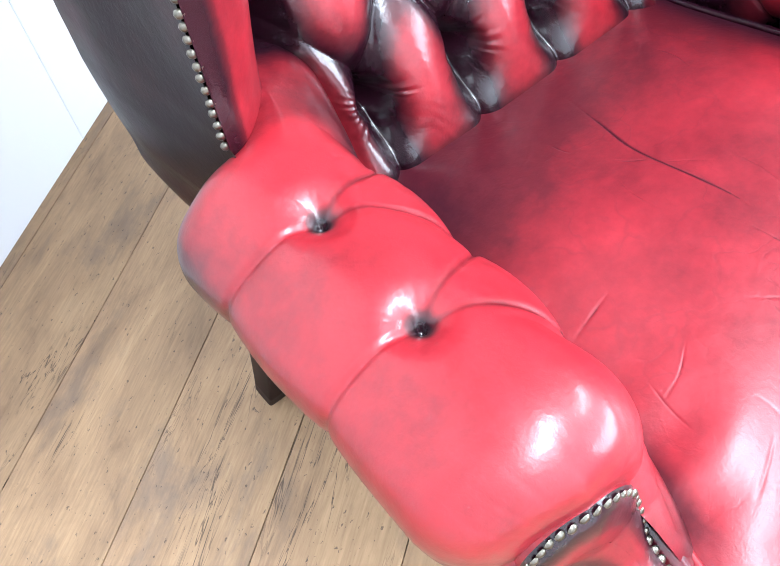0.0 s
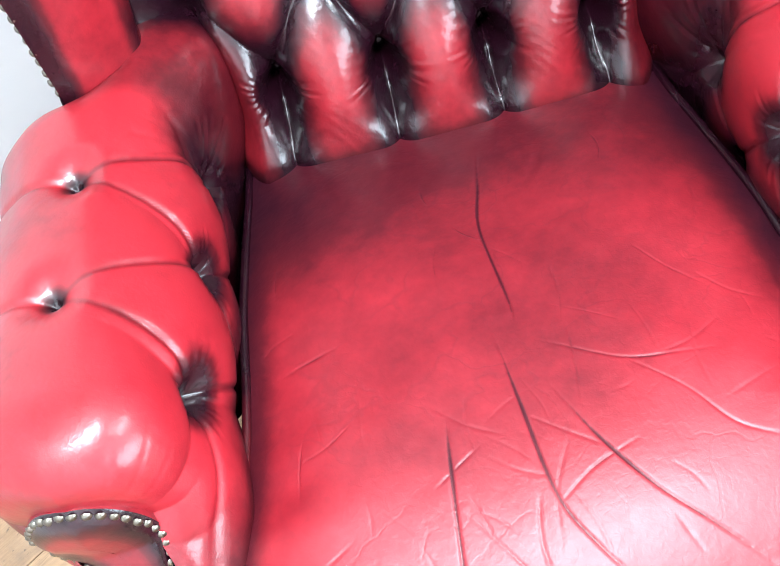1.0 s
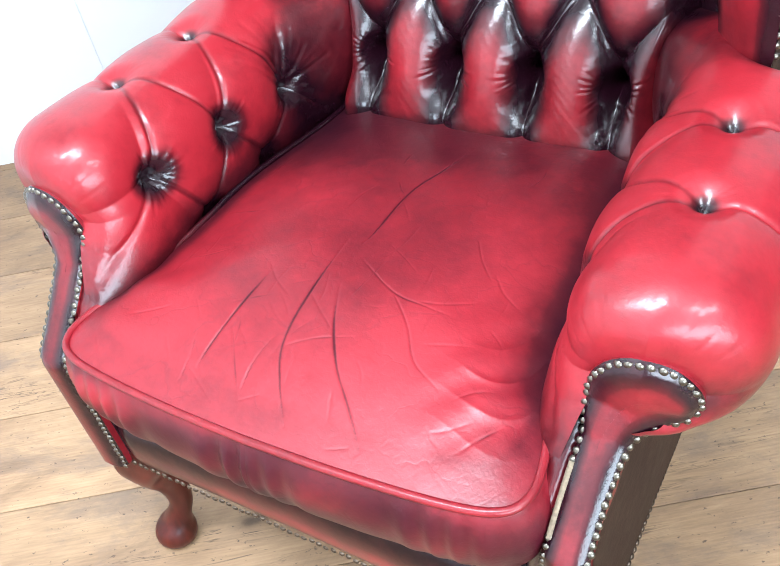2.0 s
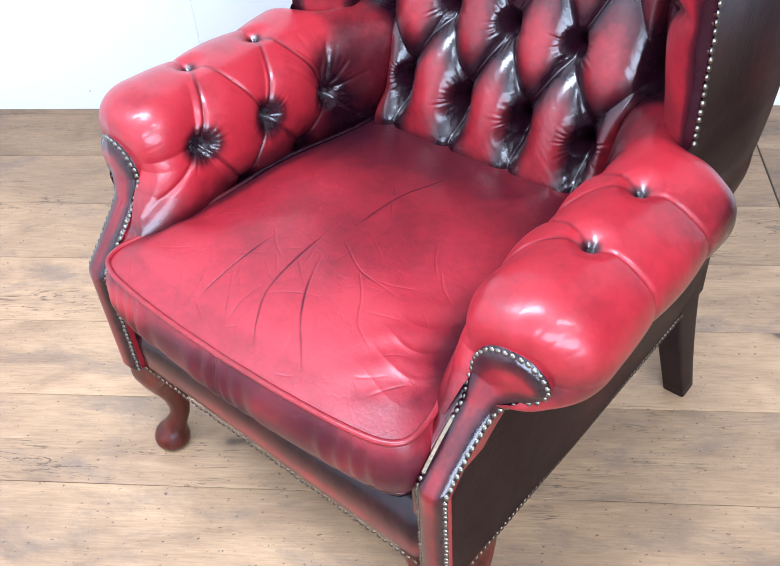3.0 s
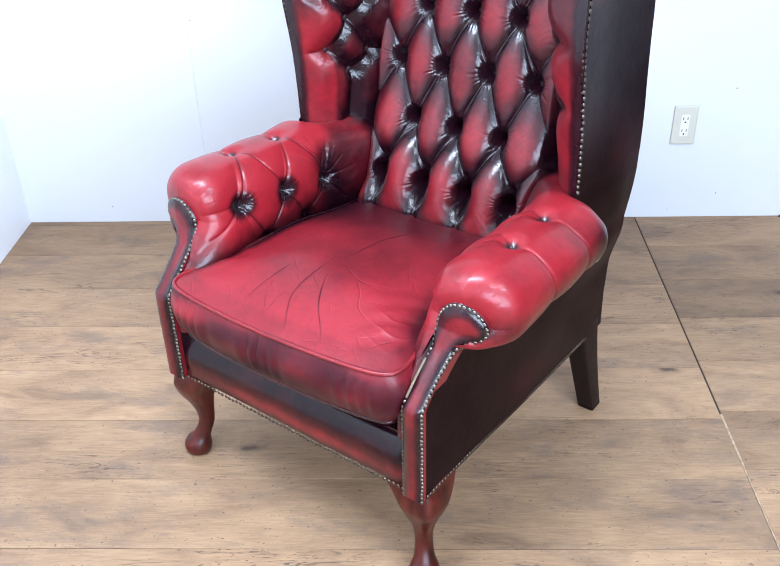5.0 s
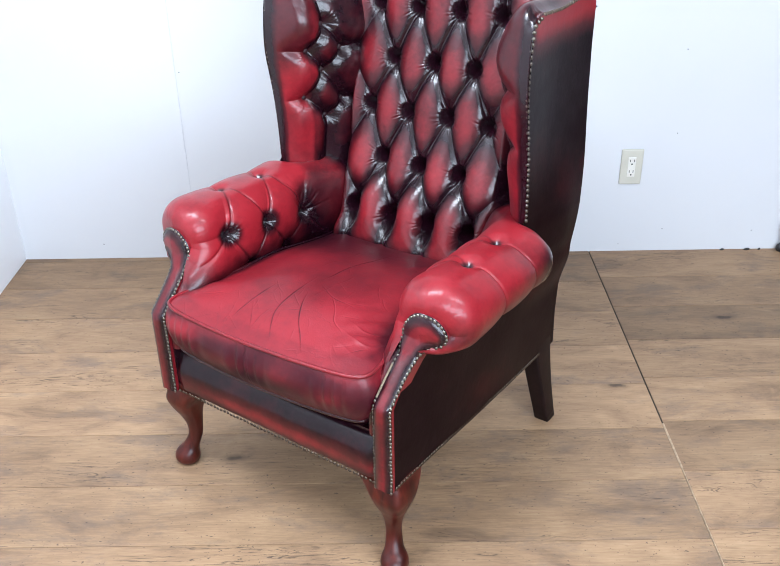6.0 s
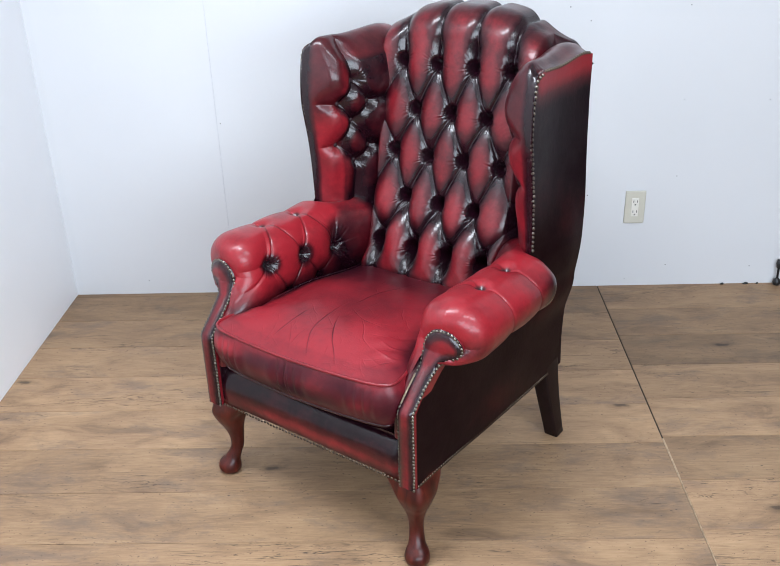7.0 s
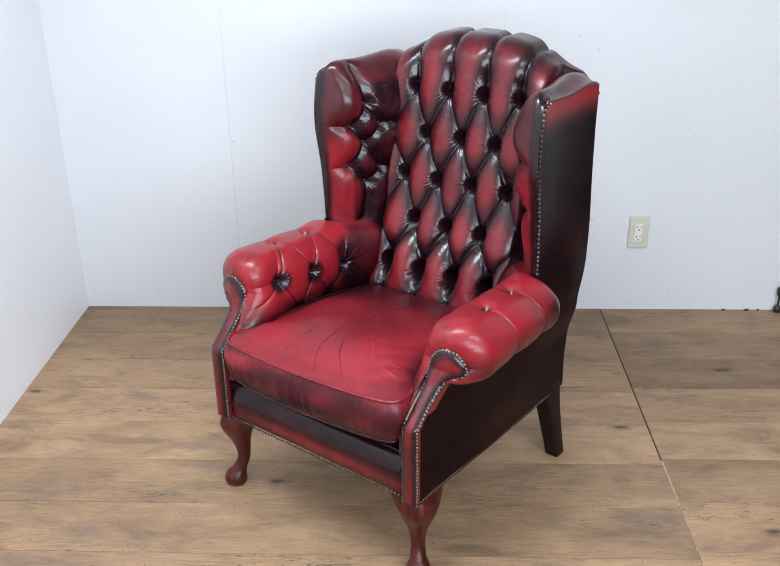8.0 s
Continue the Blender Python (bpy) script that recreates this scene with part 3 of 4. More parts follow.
def build_wing(sgn):
    na, nb = 170, 260
    ca = np.linspace(0, 1, na)
    ca = 0.35 * ca + 0.65 * np.sin(ca * math.pi / 2)
    cb = np.linspace(0, 1, nb)
    cb = 0.6 * cb + 0.4 * np.sin(cb * math.pi / 2)
    Sa, Tb = np.meshgrid(ca, cb)
    z0 = 0.575
    # depth runs from the back corner (0) to the front edge (1)
    yb = 0.725
    Zr = z0 + Tb * (1.045 - z0)
    yf = wing_front(Zr)
    Y = yb + Sa * (yf - yb)
    Z = z0 + Tb * (wing_top(Y) - z0)
    out = np.interp(Z, [0.58, 0.63, 0.75, 0.88, 1.0, 1.05], [0.331, 0.331, 0.332, 0.334, 0.332, 0.330])
    out = out - 0.006 * smooth(Y, 0.45, 0.73)
    thick = curve(Z, [0.58, 0.65, 0.8, 0.93, 1.05], [0.034, 0.040, 0.062, 0.078, 0.070], 0.05)
    xin = out - thick - (Y - yf) * (0.50 - 0.26 * smooth(Z, 0.90, 1.03))
    xin = 0.190 + 0.02 * np.log1p(np.exp(np.clip((xin - 0.190) / 0.02, -30, 30)))
    T_ = out - xin
    r = 0.066
    f1 = np.clip(1 - (Y - yf) / r, 0, 1)
    f2 = np.clip(1 - (wing_top(Y) - Z) / 0.062, 0, 1)
    g = np.maximum(1, (f1**4 + f2**4) ** 0.25)
    Y = np.where(g > 1, Y + r * (f1 - f1 / g), Y)
    Z = np.where(g > 1, Z - 0.062 * (f2 - f2 / g), Z)
    f = np.minimum(1, (f1**4 + f2**4) ** 0.25)
    off = T_ * (1 - np.sqrt(np.maximum(0, 1 - np.minimum(f / 0.985, 1) ** 2)))
    frac = (Y - 0.44) / 0.18
    a = frac * 0.2136
    bt = [(0.28, 0.884), (0.49, 0.94), (0.50, 0.834), (0.31, 0.77), (0.73, 0.881), (0.80, 0.756), (0.59, 0.719)]
    B = [(p * 0.2136, q) for p, q in bt]
    pl = [(0, 1), (0, 2), (3, 2), (3, 6), (4, 1), (4, 2), (5, 2), (5, 6)]
    pleats = [(*B[i], *B[j]) for i, j in pl]
    pleats += [(*B[0], -0.06, 0.892), (*B[3], -0.06, 0.763), (*B[1], 0.085, 1.06), (*B[4], 0.24, 0.885), (*B[5], 0.24, 0.75), (*B[6], 0.125, 0.55)]
    h, gather, dp, db = tuft(a, Z, B, pleats, 0.024, 0.019, 2)
    flat = smooth(f, 0.55, 1.0)
    d = 0.034 * (h - 1) * (1 - flat) + 0.0007 * gather * (1 - flat) + 0.0032 * waves(a, Z, 7)
    for zc in (0.957, 0.828, 0.70):
        d = d + 0.012 * np.exp(-(((a - 0.022) / 0.034) ** 2) - ((Z - zc) / 0.045) ** 2) * (1 - flat)
    X = xin + off - d * np.where(f < 1, 1, 0) * 1.0
    # the padded lip stands a little above the nailed edge
    lip = np.clip(off / np.maximum(T_, 1e-4), 0, 1)
    Z = Z + f2 * (0.018 * np.sin(np.clip(lip * 1.15, 0, 1) * math.pi) - 0.011 * smooth(lip, 0.6, 1.0))
    rub = smooth(dp, 0.004, 0.026) * smooth(db, 0.012, 0.036)
    rub = rub * (0.22 + 0.70 * smooth(0.14 - a, 0, 0.10)) * smooth(Z, 0.61, 0.66) * (1 - 0.35 * smooth(Z, 0.85, 1.0))
    rub = np.where(f > 0.0, np.maximum(rub * (1 - f), (0.80 - 0.32 * smooth(Z, 0.67, 0.87) + 0.25 * waves(Z * 2, a, 9)) * smooth(f, 0.0, 0.35) * np.where(f2 > 0.9, 0.75, 1 - smooth(f, 0.86, 0.98))), rub)
    ob = sheet("wing", sgn * X, Y, Z, LEATHER, chair, "buttoned leather wing with a rolled front edge", rub, flip=sgn > 0)
    for p, q in B:
        i = np.argmin((a - p) ** 2 + (Z - q) ** 2)
        at = (sgn * X.flat[i], Y.flat[i], q)
        stud("button", BUTTON_MESH, at, (-sgn * 0.88, -0.47, 0), ob)
    # nails down the front and over the top of the outer edge
    edge = [(0.331, wing_front(z) + 0.004, z) for z in np.linspace(0.622, 0.983, 50)]
    bend = [(0.332, 0.440 + 0.066 * (1 - math.cos(w) ** 0.5), 1.032 - 0.058 * (1 - math.sin(w) ** 0.5)) for w in np.linspace(0.1, 1.25, 12)]
    nail_row([(sgn * (x + 0.001), y, z) for x, y, z in edge + bend], (sgn * 0.6, -0.8, 0), 0.0112, ob, seed=5)
    ys = np.linspace(0.487, 0.715, 40)
    nail_strip("nail_trim", [([(sgn * (0.331 - 0.006 * float(smooth(np.array(y), 0.45, 0.73))), y, wing_top(y) - 0.0115) for y in ys], (sgn * 0.8, 0, 0.6), 0.0105)], ob, "row of small aged brass nails")


ARM = [(0.252, 0.34), (0.240, 0.43), (0.232, 0.515), (0.243, 0.580), (0.278, 0.622), (0.322, 0.634), (0.366, 0.624), (0.400, 0.592), (0.411, 0.552), (0.399, 0.515), (0.372, 0.498), (0.342, 0.494), (0.318, 0.492)]


def arm_front(z):
    """Depth of the front edge of the arm at height z."""
    return np.interp(z, [0.30, 0.42, 0.46, 0.50, 0.54, 0.64], [0.004, 0.004, 0.036, 0.069, 0.081, 0.076])


def build_arm(sgn):
    path, length = spline(ARM, 320)
    nc = len(path)
    ny = 300
    q = np.linspace(0, 1, ny)
    q = 0.55 * q + 0.45 * (1 - np.cos(q * math.pi / 2))
    C, Q = np.meshgrid(np.linspace(0, length, nc), q)
    PX, PZ = np.broadcast_to(path[:, 0], C.shape), np.broadcast_to(path[:, 1], C.shape)
    yf = arm_front(PZ)
    yend = 0.60
    Y = yf + Q * (yend - yf)
    # outward normal of the section
    t = np.gradient(path, axis=0)
    t /= np.linalg.norm(t, axis=1)[:, None]
    NX, NZ = np.broadcast_to(-t[:, 1], C.shape), np.broadcast_to(t[:, 0], C.shape)

    def at(x, z):
        return float(np.argmin((path[:, 0] - x) ** 2 + (path[:, 1] - z) ** 2)) / (nc - 1) * length

    ct, ci, cl, co = at(0.33, 0.63), at(0.236, 0.545), at(0.245, 0.455), at(0.35, 0.494)
    tops, ins = (0.235, 0.357), (0.174, 0.293, 0.414)
    ciz = (at(0.235, 0.553), at(0.234, 0.538), at(0.233, 0.515))
    B = [(ct - 0.004, tops[0]), (ct - 0.012, tops[1])] + [(c, y) for c, y in zip(ciz, ins)]
    pleats = [(*B[0], *B[2]), (*B[0], *B[3]), (*B[1], *B[3]), (*B[1], *B[4])]
    pleats += [(*B[0], co, 0.262), (*B[1], co, 0.388)]
    for k, y in ((2, 0.232), (3, 0.232), (3, 0.352), (4, 0.352), (4, 0.47)):
        pleats.append((*B[k], cl, y))
    pleats += [(*B[2], (ci + cl) / 2 - 0.02, 0.06)]
    _, gather, dp, db = tuft(C, Y, B, pleats[:4] + pleats[6:11], 0.007, 0.018, 4, 3.0, 0.3)
    # stuffed cells: three along the roll, three round the inner buttons, three above the seat
    tall, low = ct - ci, ci - cl
    cells = [
        (ct, 0.115, tall * 1.05, 0.120, 0.17), (ct, 0.286, tall * 1.05, 0.072, 0.072), (ct, 0.42, tall * 1.05, 0.20, 0.075),
        (ci + 0.01, 0.233, tall * 0.98, 0.069, 0.069), (ci, 0.353, tall * 0.98, 0.069, 0.069), (ci, 0.475, tall * 1.1, 0.15, 0.069),
        (cl, 0.105, low * 1.35, 0.128, 0.20), (cl, 0.293, low * 1.2, 0.066, 0.066), (cl, 0.41, low * 1.2, 0.15, 0.066)]
    low_side = 1 - smooth(C, ct - 0.095, ct - 0.02)
    hb = 1 - (1 - np.clip(db / 0.038, 0, 1)) ** 2.0
    h = pillows(C, Y, cells) * (1 - (1 - np.clip(db / 0.030, 0, 1)) ** 2.4)
    h = h * low_side + (1 - low_side) * (hb - 0.05 * np.exp(-dp / 0.004))
    gather = gather * (0.2 + 0.8 * low_side)
    seam = segments(C, Y, pleats[4:6] + pleats[11:])
    fan = np.zeros(C.shape)
    for k, w in enumerate(np.linspace(-0.75, 1.3, 12)):
        c0, y0 = B[4][0] + 0.018 * math.cos(w), B[4][1] + 0.018 * math.sin(w)
        ln = (0.085 if w < 0.5 else 0.05) + 0.02 * math.sin(k * 2.3)
        g1 = segments(C, Y, [(c0, y0, c0 + ln * math.cos(w + 0.12), y0 + ln * math.sin(w + 0.12))])
        fan = np.maximum(fan, np.exp(-((g1 / 0.0032) ** 2)) * (0.6 + 0.4 * math.sin(k * 4.1)) * np.exp(-np.maximum(0, db - 0.02) / 0.035))
    d = (0.030 - 0.012 * (1 - low_side)) * (h - 1) + 0.006 * low_side - 0.0036 * fan + 0.0008 * gather - 0.0022 * np.exp(-((seam / 0.0035) ** 2)) - 0.006 * np.exp(-seam / 0.03) + 0.0012 * waves(C, Y, 11)
    pinch = np.minimum(np.hypot(C - cl, Y - 0.232), np.hypot(C - cl, Y - 0.352))
    d = d - 0.0026 * np.exp(-((dp / 0.0026) ** 2)) * low_side - 0.011 * np.exp(-((pinch / 0.016) ** 2))
    # the front rolls over towards the facing, with small pleats
    pin = np.clip(1 - (Y - yf) / 0.06, 0, 1)
    d = d - 0.0009 * pin**1.5 * np.maximum(0, np.sin(C * 190 + 2 * np.sin(C * 47))) ** 3 * smooth(PZ, 0.50, 0.56)
    e = Y - yf
    f = np.clip(1 - e / 0.078, 0, 1)
    shrink = 1 - np.sqrt(np.maximum(0, 1 - f**2))
    cx, cz = 0.322, 0.548
    upper = smooth(PZ, 0.46, 0.52)
    X = PX + NX * d
    Z = PZ + NZ * d
    X = X + (cx - X) * shrink * (0.62 * upper + 0.40 * (1 - upper))
    Z = Z + (cz - Z) * shrink * 0.62 * upper
    Y = Y + (0.006 * shrink + 0.006 * f**6) * upper + 0.25 * f * np.maximum(0, X - 0.325)
    # the outer roll dies into the wing, the inner side runs in to the back
    g = np.clip((Y - 0.425) / 0.062, 0, 1)
    close = (1 - np.sqrt(np.maximum(0, 1 - g**2))) * smooth(C, ct - 0.055, ct + 0.01)
    X = X + (0.322 - X) * close
    Z = Z + (0.555 - Z) * close
    inner = 1 - smooth(PX, 0.25, 0.31)
    X = X - inner * 0.045 * smooth(Y, 0.42, 0.60)
    Z = Z - 0.012 * smooth(Y, 0.10, 0.40) * smooth(PZ, 0.56, 0.62)
    rub = (smooth(db, 0.008, 0.024) * low_side + smooth(db, 0.004, 0.017) * (1 - low_side)) * (0.70 + 0.30 * smooth(dp, 0.0, 0.005)) * (0.25 + 0.75 * smooth(pinch, 0.006, 0.034))
    rub = rub * (1 - low_side * (1 - smooth(db, 0.014, 0.040)) * 0.95)
    # red reduced low beside the seat, under the outer roll and towards the back
    rub = rub * (0.25 + 0.75 * smooth(PZ, 0.44, 0.53)) * (1 - 0.55 * smooth(PX, 0.385, 0.41) * (1 - smooth(PZ, 0.50, 0.60)))
    rub = rub * (1 - 0.85 * np.exp(-(((Y - 0.432) / 0.034) ** 2)) * (1 - smooth(PZ, 0.55, 0.62)))
    rub = rub * (1 - 0.9 * smooth(Y, 0.53, 0.565)) * (1 - 0.75 * (1 - smooth(PZ, 0.43, 0.50)) * smooth(Y, 0.38, 0.46)) * (1 - 0.38 * smooth(Y, 0.44, 0.47))
    # rear inner side set darker, more on the right arm
    rub = rub * (1 - (0.45 if sgn > 0 else 0.15) * smooth(Y, 0.40, 0.45) * (1 - smooth(PZ, 0.57, 0.63)))
    rub = rub * (0.93 + 0.14 * waves(C * 0.7, Y * 0.7, 37))
    ob = sheet("arm", sgn * X, Y, Z, LEATHER, chair, "rolled buttoned arm in bright red leather", rub, flip=sgn < 0)
    for c, y in B:
        i = np.argmin((C - c) ** 2 + (Y - y) ** 2)
        nx, nz = NX.flat[i], NZ.flat[i]
        stud("button", FLAT_BUTTON_MESH, (sgn * (X.flat[i] - nx * 0.0045), y, Z.flat[i] - nz * 0.0045), (sgn * nx, 0, nz), ob)


HEAD = [(0.283, 0.500), (0.279, 0.525), (0.284, 0.552), (0.300, 0.573), (0.322, 0.582), (0.346, 0.575), (0.364, 0.556), (0.370, 0.538), (0.362, 0.522), (0.344, 0.513), (0.332, 0.506), (0.325, 0.497)]


def facing_depth(z):
    return np.interp(z, [0.2, 0.415, 0.425, 0.46, 0.50, 0.53, 0.6], [-0.003, -0.003, 0.0, 0.035, 0.077, 0.092, 0.091])


def build_facing(sgn):
    """The nailed strip down the arm's front: post, slope and scroll head, one shape with a padded middle."""
    left = [(0.277, 0.226), (0.277, 0.30), (0.277, 0.36), (0.277, 0.415), (0.278, 0.43), (0.279, 0.455), (0.281, 0.48)]
    right = [(0.317, 0.226), (0.317, 0.30), (0.317, 0.36), (0.317, 0.415), (0.317, 0.43), (0.318, 0.455), (0.321, 0.48)]
    pts, _ = spline(HEAD, 70)
    lo = np.vstack([spline(left, 60)[0], pts[:1]])
    ro = np.vstack([spline(right, 60)[0], pts[-1:]])
    edge = np.vstack([lo[:-1], pts, ro[:-1][::-1]])
    # rings from the outline inwards to the strip's middle line
    core, _ = spline([(0.2985, 0.232), (0.2985, 0.36), (0.2985, 0.47), (0.303, 0.508), (0.319, 0.538), (0.334, 0.545), (0.350, 0.541)], 160)
    near = np.array([np.argmin(((core - e) ** 2).sum(1)) for e in edge], float)
    tip = int(np.argmax(edge[:, 0]))
    near[:tip] = np.maximum.accumulate(near[:tip])
    near[tip:] = np.maximum.accumulate(near[tip:][::-1])[::-1]
    near[tip] = 159
    near[1:-1] = np.convolve(np.pad(near, 7, mode="edge"), np.ones(15) / 15, "valid")[1:-1]
    mid = np.stack([np.interp(near, np.arange(160), core[:, k]) for k in (0, 1)], -1)
    rings = np.linspace(0, 1, 9)
    X = edge[None, :, 0] * (1 - rings[:, None]) + mid[None, :, 0] * rings[:, None]
    Z = edge[None, :, 1] * (1 - rings[:, None]) + mid[None, :, 1] * rings[:, None]
    puff = 0.012 * np.sqrt(np.maximum(0, 1 - (1 - rings[:, None]) ** 2))
    Y = facing_depth(Z) + 0.25 * np.maximum(0, X - 0.325) - 0.004 - puff
    rub = (0.15 + 0.85 * smooth(rings[:, None] + 0 * X, 0.25, 0.75)) * (0.8 + 0.2 * waves(X * 3, Z, 13))
    rub = rub * np.where(Z > 0.5, 0.95, 0.8)
    ob = sheet("arm_facing", sgn * X, Y, Z, LEATHER, chair, "narrow red leather facing edged with brass nails", rub, flip=sgn < 0)
    skirt = np.stack([edge, edge])
    SX, SZ = skirt[..., 0], skirt[..., 1]
    lean = 0.25 * np.maximum(0, edge[:, 0] - 0.325)
    SY = np.stack([facing_depth(edge[:, 1]) + lean - 0.004, facing_depth(edge[:, 1]) + lean + 0.035])
    sheet("facing_edge", sgn * SX, SY, SZ, LEATHER, ob, "", 0.75 + 0 * SX, flip=sgn > 0)
    zs = np.linspace(0.34, 0.508, 40)
    roll = np.stack([sgn * np.interp(zs, [0.34, 0.43, 0.508], [0.268, 0.267, 0.276]), facing_depth(zs) + 0.012, zs], -1)
    tube("inner_welt", roll, 0.0125, LEATHER, ob, "padded dark leather edge beside the facing", 12, rub=0.35 + 0.25 * np.sin(zs * 60))
    inset = edge + (mid - edge) * 0.10
    line = [(sgn * x, facing_depth(z) + 0.25 * max(0, x - 0.325) - 0.0072, z) for x, z in inset]
    if sgn > 0:
        bare = [p for p in line if p[0] < 0.295 and 0.432 < p[2] < 0.497]
        at = line.index(bare[0]), line.index(bare[-1])
        tube("worn_strip", np.array(bare) - [0, 0.001, 0], 0.0032, FABRIC, ob, "bare beige fabric strip where nails are missing", 8)
        nail_row(line[: at[0] + 1], (0, -1, 0.1), 0.0086, ob, seed=9)
        nail_row([bare[0], bare[len(bare) // 2], bare[-1]], (0, -0.75, 0.65), 0.021, ob, seed=3)
        line = line[at[1]:]
    nail_row(line, lambda p: (0, -1, 0) if p[2] < 0.42 else (0, -0.85, 0.5 if p[2] < 0.5 else 0.0), 0.0086, ob, seed=8 + sgn)


def build_side(sgn):
    """The flat dark outside: below the arm and up the outside of the wing."""
    zs = np.concatenate([np.linspace(0, 0.42, 30), np.linspace(0.43, 1, 90)])
    ys = np.linspace(0, 1, 90)
    S, Q = np.meshgrid(ys, zs)
    Z = 0.215 + Q * (1.045 - 0.215)
    yf = np.interp(Z, [0.2, 0.42, 0.46, 0.498, 0.505, 0.575, 0.62], [0.0, 0.0, 0.036, 0.072, 0.42, 0.43, 0.45])
    yf = np.where(Z > 0.62, wing_front(Z) + 0.004, yf)
    yb = np.interp(Z, [0.2, 0.3, 0.47, 0.55, 0.74, 1.05], [0.682, 0.676, 0.690, 0.703, 0.713, 0.735])
    Y = yf + S * (yb - yf)
    ear = 1 - np.clip((Y - 0.437) / 0.066, 0, 1)
    top = wing_top(Y) - 0.062 * (1 - (1 - ear**4) ** 0.25)
    Z = np.where(Z > 0.9, 0.9 + (Z - 0.9) * (top - 0.012 - 0.9) / 0.145, Z)
    low = 0.226 - 0.022 * smooth(Y, 0.0, 0.68)
    Z = np.where(Z < 0.42, low + (Z - 0.215) * (0.42 - low) / 0.205, Z)
    out = np.interp(Z, [0.2, 0.48, 0.58, 0.63, 0.75, 0.88, 1.0, 1.05], [0.317, 0.318, 0.329, 0.331, 0.332, 0.334, 0.332, 0.330])
    dish = np.sin(np.clip((Y - yf) / (yb - yf), 0, 1) * math.pi)
    out = out - 0.006 * smooth(Y, 0.45, 0.73) * smooth(Z, 0.5, 0.65)
    flare = 0.026 if sgn < 0 else 0.018
    X = out + (0.003 - 0.012 * smooth(Z, 0.52, 0.72)) * dish + flare * smooth(Y, 0.42, 0.66) * smooth(Z, 0.36, 0.46) * (1 - smooth(Z, 0.62, 0.95)) + 0.001 * waves(Y, Z, 17)
    rub = 0.09 + 0.10 * waves(Y, Z, 19) + 0.95 * smooth(Z, 0.945, 1.02) * smooth(Y, 0.42, 0.48)
    ob = sheet("outside_panel", sgn * X, Y, Z, SIDE_LEATHER, chair, "plain dark burgundy leather outside panel", rub, flip=sgn < 0)
    ys = np.linspace(0.004, 0.60, 30)
    pts = [(sgn * 0.3185, y, 0.226 - 0.022 * float(smooth(np.array(y), 0.0, 0.68)) + 0.005) for y in ys]
    nail_strip("nail_trim", [(pts, (sgn, 0, 0), 0.0088)], ob, "row of small aged brass nails")


SIDE_LEATHER = leather("outside_leather", (0.24, 0.006, 0.012), (0.006, 0.0010, 0.0026), 0.34, 0.10, 0.07, 0.0, 0.22, 0.5)

CREASES = [
    [(0.014, 0.435), (0.003, 0.378), (-0.008, 0.319), (-0.004, 0.229), (-0.006, 0.207)],
    [(-0.024, 0.207), (-0.019, 0.135), (-0.012, 0.062), (0.007, 0.022), (0.033, -0.014)],
    [(0.006, 0.141), (0.027, 0.094), (0.054, 0.052), (0.082, 0.022), (0.111, -0.01)],
    [(-0.074, 0.142), (-0.08, 0.087), (-0.086, 0.029), (-0.086, 0.009)],
    [(0.01, 0.181), (0.063, 0.149), (0.104, 0.142), (0.128, 0.14)],
    [(0.063, 0.149), (0.097, 0.114), (0.121, 0.08), (0.154, 0.061)],
    [(-0.076, 0.064), (-0.044, 0.019), (-0.024, -0.007)],
    [(-0.023, 0.066), (-0.03, 0.032), (-0.026, -0.007)],
    [(-0.197, 0.219), (-0.149, 0.228)],
    [(0.193, 0.013), (0.22, 0.052)],
]


def outline_seat(n):
    """The cushion's outline, corner rounded, as n points anticlockwise from the front middle."""
    right = [(0.0, -0.034), (0.10, -0.032), (0.19, -0.026), (0.240, -0.016), (0.259, 0.004), (0.258, 0.04), (0.240, 0.11), (0.230, 0.20), (0.226, 0.32), (0.218, 0.45), (0.205, 0.530), (0.15, 0.548), (0.0, 0.550)]
    left = [(-x, y) for x, y in right[-2:0:-1]]
    p, _ = spline(right + left + [right[0]], n + 1)
    return p[:-1]


